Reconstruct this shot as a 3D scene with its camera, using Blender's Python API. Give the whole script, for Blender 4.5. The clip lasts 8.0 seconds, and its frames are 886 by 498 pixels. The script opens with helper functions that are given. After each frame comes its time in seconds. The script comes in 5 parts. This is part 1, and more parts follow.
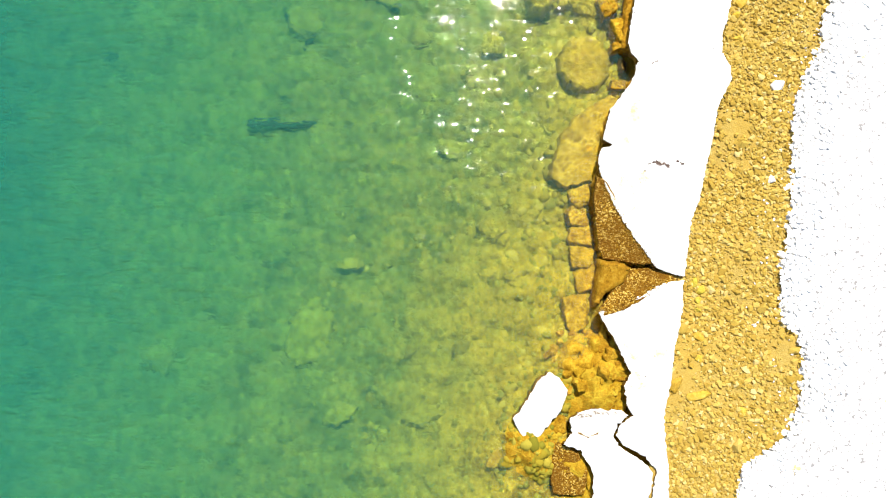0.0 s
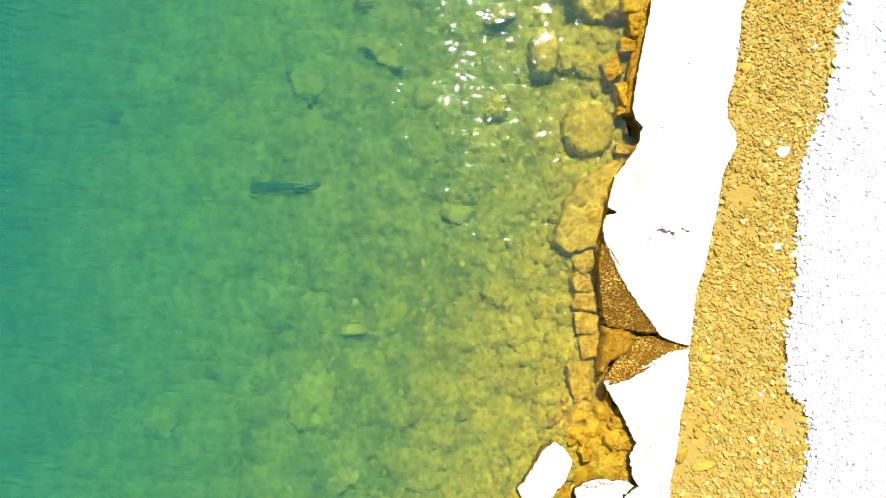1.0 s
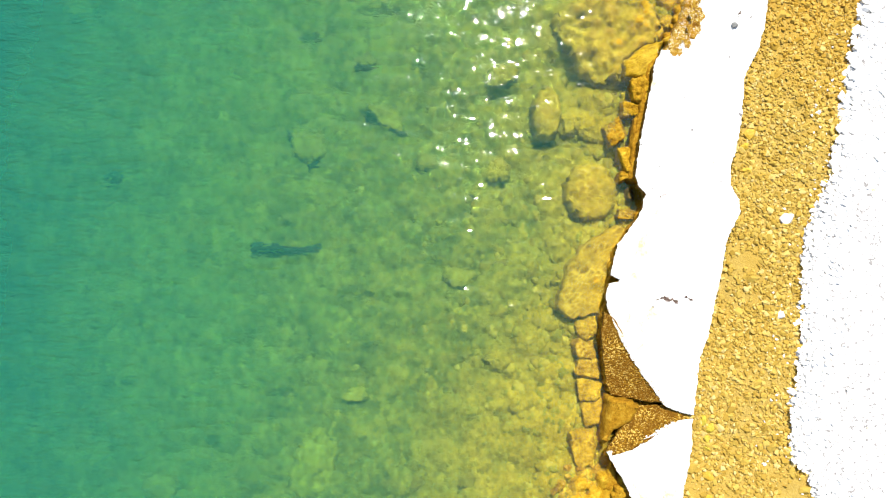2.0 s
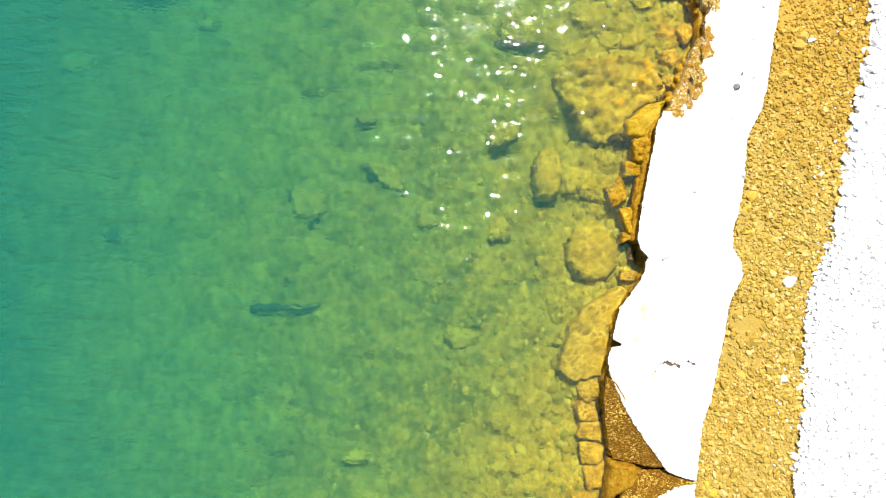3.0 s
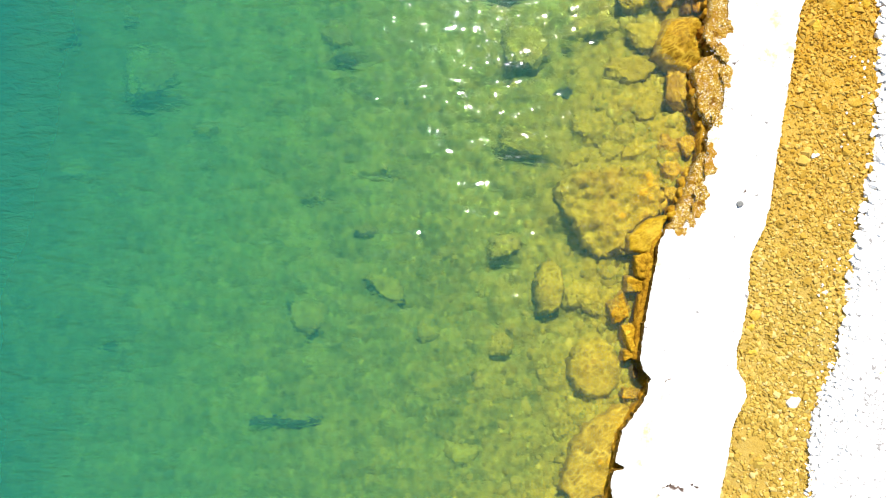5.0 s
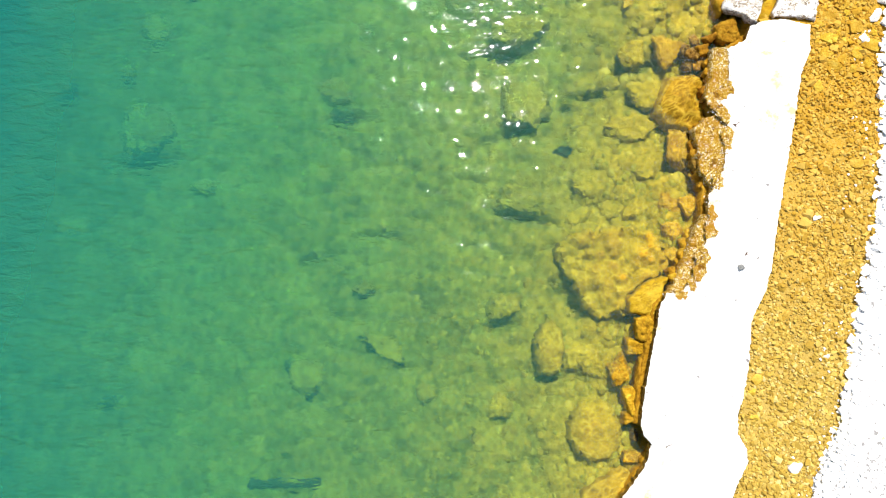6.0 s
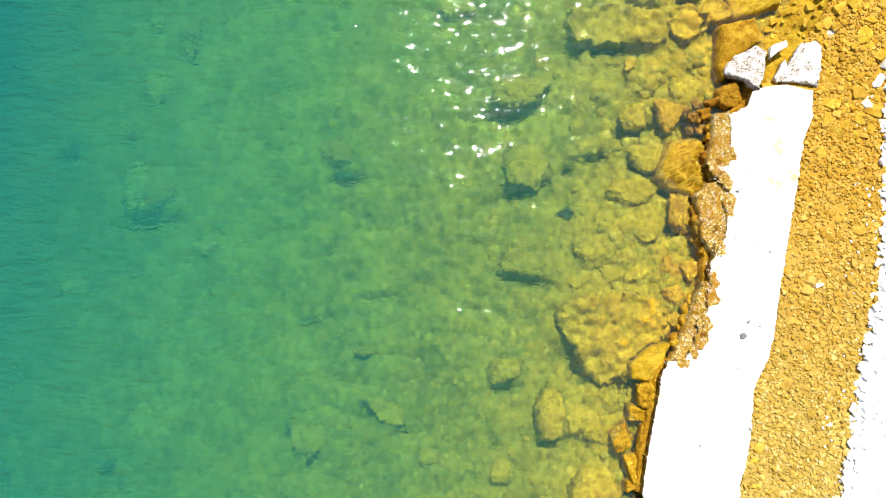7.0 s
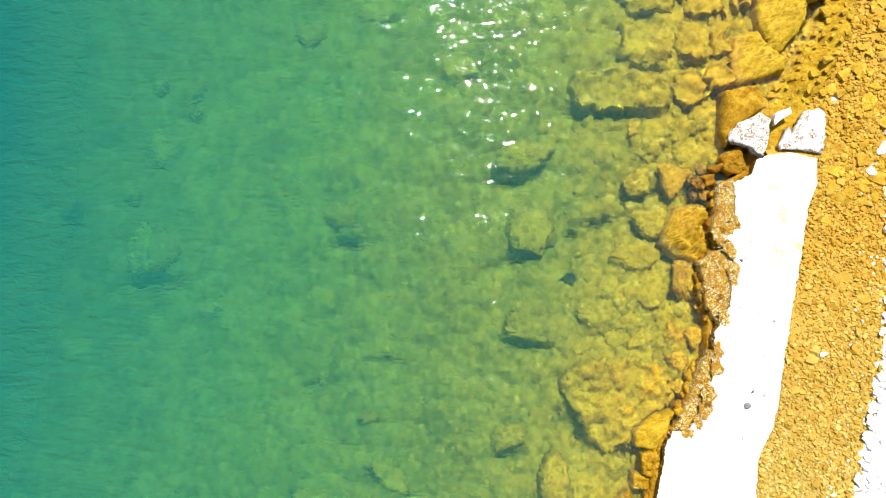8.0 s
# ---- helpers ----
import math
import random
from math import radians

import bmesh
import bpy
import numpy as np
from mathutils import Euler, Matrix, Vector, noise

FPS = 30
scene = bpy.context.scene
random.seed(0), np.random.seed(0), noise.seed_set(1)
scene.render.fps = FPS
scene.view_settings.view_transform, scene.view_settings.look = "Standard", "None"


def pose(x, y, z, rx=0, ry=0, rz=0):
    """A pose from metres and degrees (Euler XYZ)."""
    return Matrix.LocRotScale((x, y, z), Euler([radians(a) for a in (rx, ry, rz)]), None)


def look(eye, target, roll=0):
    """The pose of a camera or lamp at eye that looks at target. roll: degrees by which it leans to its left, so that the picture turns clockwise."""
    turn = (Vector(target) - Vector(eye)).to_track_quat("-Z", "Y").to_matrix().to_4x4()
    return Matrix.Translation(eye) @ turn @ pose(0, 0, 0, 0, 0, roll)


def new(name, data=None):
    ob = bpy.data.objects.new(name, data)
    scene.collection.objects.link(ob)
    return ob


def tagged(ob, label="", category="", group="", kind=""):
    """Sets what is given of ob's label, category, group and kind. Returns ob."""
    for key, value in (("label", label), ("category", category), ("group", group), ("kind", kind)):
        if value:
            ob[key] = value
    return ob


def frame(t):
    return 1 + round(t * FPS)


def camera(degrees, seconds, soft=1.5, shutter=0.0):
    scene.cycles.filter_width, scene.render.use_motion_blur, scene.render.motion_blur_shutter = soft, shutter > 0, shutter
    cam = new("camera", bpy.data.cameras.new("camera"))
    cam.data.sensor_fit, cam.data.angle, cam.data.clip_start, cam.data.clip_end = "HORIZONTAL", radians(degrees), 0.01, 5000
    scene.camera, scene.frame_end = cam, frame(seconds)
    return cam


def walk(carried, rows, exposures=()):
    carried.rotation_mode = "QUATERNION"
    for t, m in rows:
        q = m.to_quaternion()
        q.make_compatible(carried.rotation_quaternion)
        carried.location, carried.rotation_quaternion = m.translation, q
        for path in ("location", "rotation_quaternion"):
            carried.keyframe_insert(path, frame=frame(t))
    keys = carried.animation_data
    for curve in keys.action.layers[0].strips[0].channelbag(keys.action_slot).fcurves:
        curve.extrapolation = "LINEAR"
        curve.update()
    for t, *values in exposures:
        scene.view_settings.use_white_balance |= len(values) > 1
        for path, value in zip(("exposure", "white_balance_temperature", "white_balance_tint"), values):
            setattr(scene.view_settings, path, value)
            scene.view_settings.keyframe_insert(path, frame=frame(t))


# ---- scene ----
# ---------------------------------------------------------------- camera
cam = camera(70.0, 8.0, soft=1.15)
ROWS = [
    (0, 0.300, -2.160, 11.264, 3.458, -0.143, 0.906),
    (0.5, 0.259, -1.591, 11.261, 3.479, -0.093, 0.856),
    (1, 0.229, -1.002, 11.273, 3.537, -0.081, 0.817),
    (1.5, 0.199, -0.416, 11.281, 3.585, -0.091, 0.778),
    (2, 0.170, 0.152, 11.285, 3.609, -0.125, 0.750),
    (3.5, 0.097, 1.778, 11.297, 3.553, -0.255, 0.635),
    (4, 0.080, 2.301, 11.312, 3.496, -0.277, 0.590),
    (4.5, 0.074, 2.821, 11.316, 3.437, -0.267, 0.534),
    (6, 0.094, 4.453, 11.308, 3.398, -0.204, 0.360),
    (6.5, 0.087, 5.020, 11.323, 3.421, -0.170, 0.399),
    (7, 0.076, 5.601, 11.347, 3.433, -0.146, 0.417),
    (7.5, 0.051, 6.200, 11.382, 3.395, -0.123, 0.403),
    (8, 0.014, 6.812, 11.413, 3.339, -0.079, 0.357),
]
walk(cam, [(t, pose(x, y, z, rx, ry, rz)) for t, x, y, z, rx, ry, rz in ROWS])

# ---------------------------------------------------------------- light
SUN_EL, SUN_AZ = radians(58.5), radians(7)          # azimuth from +y towards +x
world = bpy.data.worlds.new("daylight")
scene.world = world
world.use_nodes = True
wn = world.node_tree.nodes
sky = wn.new("ShaderNodeTexSky")
sky.sky_type = 'NISHITA'
sky.sun_disc = False
sky.sun_elevation, sky.sun_rotation = SUN_EL, SUN_AZ
wn["Background"].inputs["Strength"].default_value = 0.11
world.node_tree.links.new(sky.outputs[0], wn["Background"].inputs["Color"])
sun = new("sun", bpy.data.lights.new("sun", 'SUN'))
sun.data.energy, sun.data.angle, sun.data.color = 4.65, radians(0.5), (1.0, 0.96, 0.88)
sun.matrix_world = look((40 * math.sin(SUN_AZ) * math.cos(SUN_EL), 40 * math.cos(SUN_AZ) * math.cos(SUN_EL), 40 * math.sin(SUN_EL)), (0, 0, 0))
scene.view_settings.exposure = 0.55


# ---------------------------------------------------------------- materials
class Nodes:
    """A short way to write node trees."""

    def __init__(self, name):
        self.mat = bpy.data.materials.new(name)
        self.mat.use_nodes = True
        self.tree = self.mat.node_tree
        self.tree.nodes.clear()
        self.out = self.add("ShaderNodeOutputMaterial")

    def add(self, kind, **inputs):
        n = self.tree.nodes.new(kind)
        for key, v in inputs.items():
            self.plug(n, key.replace("_", " "), v)
        return n

    def plug(self, n, key, v):
        s = n.inputs[key]
        if isinstance(v, bpy.types.NodeSocket):
            self.tree.links.new(v, s)
        elif isinstance(v, tuple) and len(v) == 3 and s.type == 'RGBA':
            s.default_value = (*v, 1)
        else:
            s.default_value = v

    def noise(self, scale, detail=4.0, rough=0.55, vector=None, distort=0.0):
        n = self.add("ShaderNodeTexNoise", Scale=scale, Detail=detail, Roughness=rough, Distortion=distort)
        self.plug(n, "Vector", vector or self.where())
        return n.outputs["Fac"]

    def cells(self, scale, out="Distance", feature='F1', vector=None):
        n = self.add("ShaderNodeTexVoronoi", Scale=scale)
        n.feature = feature
        self.plug(n, "Vector", vector or self.where())
        return n.outputs[out]

    def noise_vector(self, scale, bend=0.5):
        """The place, bent by noise, for crooked cracks."""
        t = self.add("ShaderNodeTexNoise", Scale=scale, Detail=3.0)
        self.plug(t, "Vector", self.where())
        add = self.add("ShaderNodeVectorMath")
        add.operation = 'MULTIPLY_ADD'
        self.tree.links.new(t.outputs["Color"], add.inputs[0])
        add.inputs[1].default_value = (bend, bend, bend)
        self.tree.links.new(self.where(), add.inputs[2])
        return add.outputs[0]

    def where(self):
        return self.add("ShaderNodeNewGeometry").outputs["Position"]

    def stretched(self, sx, sy, sz, turn=0.0):
        m = self.add("ShaderNodeMapping", Vector=self.where())
        m.inputs["Scale"].default_value = (sx, sy, sz)
        m.inputs["Rotation"].default_value = (0, 0, radians(turn))
        return m.outputs[0]

    def ramp(self, fac, *stops, smooth=False):
        n = self.add("ShaderNodeValToRGB", Fac=fac)
        e = n.color_ramp.elements
        while len(e) < len(stops):
            e.new(0.5)
        for k, (p, c) in zip(e, stops):
            k.position = p
            k.color = (*c, 1) if isinstance(c, tuple) else (c, c, c, 1)
        if smooth:
            n.color_ramp.interpolation = 'EASE'
        return n.outputs[0]

    def mix(self, fac, a, b, how='MIX'):
        n = self.add("ShaderNodeMix")
        n.data_type, n.blend_type = 'RGBA', how
        for i, v in ((0, fac), (6, a), (7, b)):
            if isinstance(v, bpy.types.NodeSocket):
                self.tree.links.new(v, n.inputs[i])
            elif i == 0:
                n.inputs[0].default_value = v
            else:
                n.inputs[i].default_value = (*v, 1) if isinstance(v, tuple) else (v, v, v, 1)
        return n.outputs[2]

    def math(self, how, a, b=0.0):
        n = self.add("ShaderNodeMath")
        n.operation = how
        for i, v in enumerate((a, b)):
            if isinstance(v, bpy.types.NodeSocket):
                self.tree.links.new(v, n.inputs[i])
            else:
                n.inputs[i].default_value = v
        return n.outputs[0]

    def bump(self, height, strength, distance, normal=None):
        n = self.add("ShaderNodeBump", Strength=strength, Distance=distance, Height=height)
        if normal:
            self.plug(n, "Normal", normal)
        return n.outputs[0]

    def northward(self, lo, hi):
        """0 south of lo, 1 north of hi, with an uneven border."""
        y = self.add("ShaderNodeSeparateXYZ", Vector=self.where()).outputs[1]
        m = self.add("ShaderNodeMapRange", Value=self.math('ADD', y, self.math('MULTIPLY', self.math('SUBTRACT', self.noise(0.7, 4), 0.5), 5.0)))
        m.inputs["From Min"].default_value, m.inputs["From Max"].default_value = lo, hi
        return m.outputs[0]

    def caustic_lines(self, sx, sy, turn, bend=0.16):
        """Crooked raised lines that imitate sun caustics, run along the turn and fade out here and there."""
        m = self.add("ShaderNodeMapping", Vector=self.noise_vector(6.0, bend))
        m.vector_type = 'TEXTURE'
        m.inputs["Scale"].default_value = (1 / sx, 1 / sy, 1)
        m.inputs["Rotation"].default_value = (0, 0, radians(turn))
        net = self.ramp(self.cells(1.0, 'Distance', 'DISTANCE_TO_EDGE', m.outputs[0]), (0.0, 1.0), (0.2, 0.0), smooth=True)
        return self.math('MULTIPLY', net, self.ramp(self.noise(3.5, 3), (0.36, 0.1), (0.62, 1.0)))

    def finish(self, colour, rough, normal=None, **more):
        b = self.add("ShaderNodeBsdfPrincipled", Base_Color=colour, Roughness=rough, **more)
        if normal:
            self.plug(b, "Normal", normal)
        self.tree.links.new(b.outputs[0], self.out.inputs[0])
        return self.mat


def concrete_material():
    n = Nodes("sun_bleached_concrete")
    c = n.ramp(n.noise(1.3, 6), (0.3, (0.74, 0.72, 0.66)), (0.65, (0.86, 0.85, 0.80)))
    c = n.mix(n.ramp(n.noise(24, 5, 0.7), (0.66, 0.0), (0.8, 0.35)), c, (0.52, 0.49, 0.42))
    c = n.mix(n.ramp(n.noise(7, 3, 0.6), (0.69, 0.0), (0.72, 1.0)), c, (0.22, 0.20, 0.19))
    c = n.mix(n.ramp(n.noise(2.6, 4, 0.6), (0.68, 0.0), (0.78, 0.7)), c, (0.55, 0.46, 0.20))
    worn = n.ramp(n.noise(0.9, 4, 0.6), (0.48, 0.0), (0.62, 1.0))
    c = n.mix(n.math('MULTIPLY', worn, n.ramp(n.noise(34, 4, 0.65), (0.57, 0.0), (0.63, 0.9))), c, (0.26, 0.24, 0.21))
    c = n.mix(n.math('MULTIPLY', worn, n.ramp(n.noise(5, 5, 0.6), (0.48, 0.0), (0.66, 0.9))), c, (0.54, 0.46, 0.20))
    h = n.mix(0.5, n.noise(60, 6, 0.7), n.noise(9, 3))
    return n.finish(c, 0.9, n.bump(h, 0.5, 0.01))


def chipped_material():
    n = Nodes("chipped_grey_concrete")
    tone = n.add("ShaderNodeSeparateColor", Color=n.cells(60, "Color")).outputs[0]
    c = n.ramp(tone, (0.1, (0.16, 0.11, 0.065)), (0.45, (0.42, 0.35, 0.26)), (0.8, (0.78, 0.73, 0.66)))
    c = n.mix(n.ramp(n.noise(6, 4), (0.5, 0.0), (0.62, 1.0)), c, (0.80, 0.77, 0.72))
    return n.finish(c, 0.9, n.bump(n.cells(60), 0.8, 0.015))


def aggregate_material():
    n = Nodes("wet_exposed_aggregate")
    pebble = n.cells(48, "Color")
    c = n.ramp(n.add("ShaderNodeSeparateColor", Color=pebble).outputs[0],
               (0.0, (0.10, 0.042, 0.002)), (0.45, (0.21, 0.095, 0.004)), (0.72, (0.36, 0.19, 0.012)), (0.92, (0.66, 0.45, 0.10)))
    c = n.mix(n.ramp(n.noise(3.2, 4), (0.42, 0.0), (0.62, 0.7)), c, (0.17, 0.07, 0.002))
    h = n.math('SUBTRACT', 1.0, n.cells(48))
    return n.finish(c, 0.75, n.bump(h, 0.9, 0.02), Specular_IOR_Level=0.15)


def ledge_material():
    n = Nodes("sea_worn_pebbly_concrete")
    tone = n.add("ShaderNodeSeparateColor", Color=n.cells(62, "Color")).outputs[0]
    c = n.ramp(tone, (0.0, (0.16, 0.07, 0.006)), (0.3, (0.36, 0.20, 0.018)), (0.65, (0.50, 0.32, 0.04)), (0.85, (0.62, 0.46, 0.15)), (0.95, (0.80, 0.72, 0.56)))
    c = n.mix(n.ramp(n.noise(3.2, 5), (0.46, 0.0), (0.60, 0.75)), c, (0.36, 0.17, 0.010))
    c = n.mix(n.ramp(n.noise(7, 6, 0.65), (0.56, 0.0), (0.63, 0.85)), c, (0.14, 0.055, 0.006))
    c = n.mix(n.ramp(n.noise(11, 5, 0.7), (0.60, 0.0), (0.66, 0.8)), c, (0.84, 0.78, 0.66))
    return n.finish(c, 0.85, n.bump(n.mix(0.6, n.math('SUBTRACT', 1.0, n.cells(62)), n.noise(12, 5, 0.65)), 0.9, 0.035), Specular_IOR_Level=0.05)


def stone_material(name, dark, mid, light, scale=1.0, rough=0.85, caustic_net=0.0, caustic_colour=(0.5, 0.4, 0.1), lift=0.032, caustics=None):
    n = Nodes(name)
    r = n.add("ShaderNodeObjectInfo").outputs["Random"]
    c = n.ramp(n.mix(0.4, n.noise(4.5 * scale, 8, 0.66, distort=0.5), n.noise(17 * scale, 6, 0.65)), (0.36, dark), (0.5, mid), (0.64, light))
    c = n.mix(n.ramp(n.noise(30 * scale, 5, 0.7), (0.5, 0.0), (0.72, 0.6)), c, tuple(v * 0.6 for v in dark))
    crack = n.cells(3.4 * scale, 'Distance', 'DISTANCE_TO_EDGE', n.noise_vector(4.0))
    gap = n.math('MULTIPLY', n.ramp(crack, (0.0, 0.6), (0.03, 0.0)), n.ramp(n.noise(3.5, 3), (0.52, 0.0), (0.6, 1.0)))
    c = n.mix(gap, c, tuple(v * 0.4 for v in dark))
    hsv = n.add("ShaderNodeHueSaturation", Color=c)
    n.plug(hsv, "Value", n.math('ADD', n.math('MULTIPLY', r, 0.28), 0.86))
    n.plug(hsv, "Hue", n.math('ADD', n.math('MULTIPLY', r, 0.014), 0.496))
    c = hsv.outputs[0]
    # both pale line patterns below imitate sun caustics in the colour
    if caustics:
        c = n.mix(n.math('MULTIPLY', n.caustic_lines(*caustics), 0.55), c, caustic_colour)
    if caustic_net:
        net = n.cells(7.5, 'Distance', 'DISTANCE_TO_EDGE', n.noise_vector(5.0))
        net = n.math('MULTIPLY', n.ramp(net, (0.0, 1.0), (0.15, 0.0)), n.ramp(n.noise(3.0, 2), (0.42, 0.0), (0.62, 1.0)))
        c = n.mix(n.math('MULTIPLY', net, caustic_net), c, caustic_colour)
    h = n.mix(0.5, n.noise(16 * scale, 8, 0.68), n.mix(0.5, n.cells(8 * scale), n.noise(40 * scale, 4, 0.6)))
    nor = n.bump(h, 0.9, lift)
    if caustics:
        nor = n.bump(n.caustic_lines(*caustics), 0.2, 0.02, nor)
    return n.finish(c, rough, nor, Specular_IOR_Level=0.12)


def pebble_material(name, dark, mid, light, pale, islands=False, north=None):
    n = Nodes(name)
    r = n.add("ShaderNodeNewGeometry").outputs["Random Per Island"] if islands else n.add("ShaderNodeObjectInfo").outputs["Random"]
    c = n.ramp(r, (0.0, dark), (0.35, mid), (0.8, light), (1.0, pale))
    if north:
        c = n.mix(n.northward(2.5, 7.5), c, n.mix(n.ramp(r, (0.0, 0.0), (1.0, 1.0)), *north))
    c = n.mix(n.ramp(n.noise(30, 5, 0.7), (0.45, 0.0), (0.8, 0.35)), c, dark)
    return n.finish(c, 0.92, n.bump(n.noise(70, 5, 0.7), 0.5, 0.01), Specular_IOR_Level=0.12)


def soil_material():
    n = Nodes("dry_ochre_soil")
    c = n.ramp(n.noise(1.1, 6, 0.6), (0.3, (0.38, 0.245, 0.044)), (0.5, (0.435, 0.295, 0.062)), (0.7, (0.49, 0.35, 0.09)))
    iron = n.ramp(n.noise(1.1, 6, 0.6), (0.3, (0.43, 0.225, 0.016)), (0.5, (0.49, 0.27, 0.022)), (0.7, (0.53, 0.32, 0.04)))
    c = n.mix(n.northward(2.5, 7.5), c, iron)
    grit = n.cells(48, "Color")
    c = n.mix(n.ramp(n.add("ShaderNodeSeparateColor", Color=grit).outputs[1], (0.4, 0.0), (1.0, 0.45)), c, (0.56, 0.41, 0.12))
    c = n.mix(n.ramp(n.noise(38, 4, 0.7), (0.5, 0.0), (0.75, 0.5)), c, (0.26, 0.15, 0.030))
    c = n.mix(n.ramp(n.noise(0.6, 3), (0.5, 0.0), (0.66, 0.4)), c, (0.50, 0.30, 0.035))
    h = n.mix(0.5, n.math('SUBTRACT', 1.0, n.cells(48)), n.noise(90, 4))
    return n.finish(c, 0.95, n.bump(h, 0.9, 0.014), Specular_IOR_Level=0.12)


def gravel_bed_material():
    n = Nodes("white_limestone_grit")
    c = n.ramp(n.noise(0.8, 5), (0.3, (0.84, 0.82, 0.77)), (0.7, (0.89, 0.88, 0.84)))
    # dark specks painted as the tiny shadows in gaps between stones
    c = n.mix(n.ramp(n.noise(17, 4, 0.6), (0.565, 0.0), (0.61, 0.9)), c, (0.20, 0.185, 0.175))
    c = n.mix(n.ramp(n.noise(3.0, 4, 0.6), (0.66, 0.0), (0.72, 0.8)), c, (0.62, 0.47, 0.16))
    h = n.mix(0.6, n.math('SUBTRACT', 1.0, n.cells(42)), n.noise(90, 4))
    return n.finish(c, 0.95, n.bump(h, 0.4, 0.010))


def seabed_material():
    n = Nodes("algae_covered_seabed")
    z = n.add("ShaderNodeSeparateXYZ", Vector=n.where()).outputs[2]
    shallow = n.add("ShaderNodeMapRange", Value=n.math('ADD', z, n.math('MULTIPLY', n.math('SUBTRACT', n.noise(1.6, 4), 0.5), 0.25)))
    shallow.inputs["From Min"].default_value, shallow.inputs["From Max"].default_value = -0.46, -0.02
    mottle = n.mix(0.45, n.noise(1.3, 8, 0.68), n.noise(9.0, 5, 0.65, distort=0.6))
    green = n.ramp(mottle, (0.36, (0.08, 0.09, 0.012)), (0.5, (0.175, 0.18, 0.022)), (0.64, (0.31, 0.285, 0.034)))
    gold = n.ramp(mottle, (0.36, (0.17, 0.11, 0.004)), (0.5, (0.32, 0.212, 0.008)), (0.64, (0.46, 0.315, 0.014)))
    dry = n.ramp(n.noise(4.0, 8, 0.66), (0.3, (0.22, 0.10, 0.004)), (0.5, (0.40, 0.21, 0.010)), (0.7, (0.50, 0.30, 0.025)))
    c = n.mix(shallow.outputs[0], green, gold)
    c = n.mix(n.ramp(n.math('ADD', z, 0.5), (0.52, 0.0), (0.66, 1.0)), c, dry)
    # each cobble has its own tone; the pale seams are sun caustics painted in
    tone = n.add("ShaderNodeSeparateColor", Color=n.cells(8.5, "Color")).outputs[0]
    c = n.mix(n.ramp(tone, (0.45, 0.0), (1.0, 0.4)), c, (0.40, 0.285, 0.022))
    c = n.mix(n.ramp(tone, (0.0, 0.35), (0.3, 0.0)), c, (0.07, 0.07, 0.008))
    caustic_seam = n.cells(6.5, 'Distance', 'DISTANCE_TO_EDGE', n.noise_vector(5.0))
    caustic_seam = n.math('MULTIPLY', n.ramp(caustic_seam, (0.0, 0.5), (0.12, 0.0)), n.ramp(n.noise(2.2, 3), (0.38, 0.1), (0.6, 1.0)))
    c = n.mix(n.math('MULTIPLY', caustic_seam, shallow.outputs[0]), c, (0.50, 0.37, 0.03))
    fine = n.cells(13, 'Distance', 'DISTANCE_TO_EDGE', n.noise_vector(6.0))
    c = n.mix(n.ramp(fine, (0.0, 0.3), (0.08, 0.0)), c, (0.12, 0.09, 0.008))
    # finer caustic lines, painted pale in the shallows and slightly raised
    crust = n.caustic_lines(6.5, 10.0, 8)
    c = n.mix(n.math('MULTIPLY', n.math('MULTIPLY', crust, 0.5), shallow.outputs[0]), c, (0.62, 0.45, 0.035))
    h = n.mix(0.5, n.noise(14, 7, 0.65), n.mix(0.5, n.cells(10), fine))
    return n.finish(c, 0.95, n.bump(crust, 0.2, 0.03, n.bump(h, 1.0, 0.05)), Specular_IOR_Level=0.1)


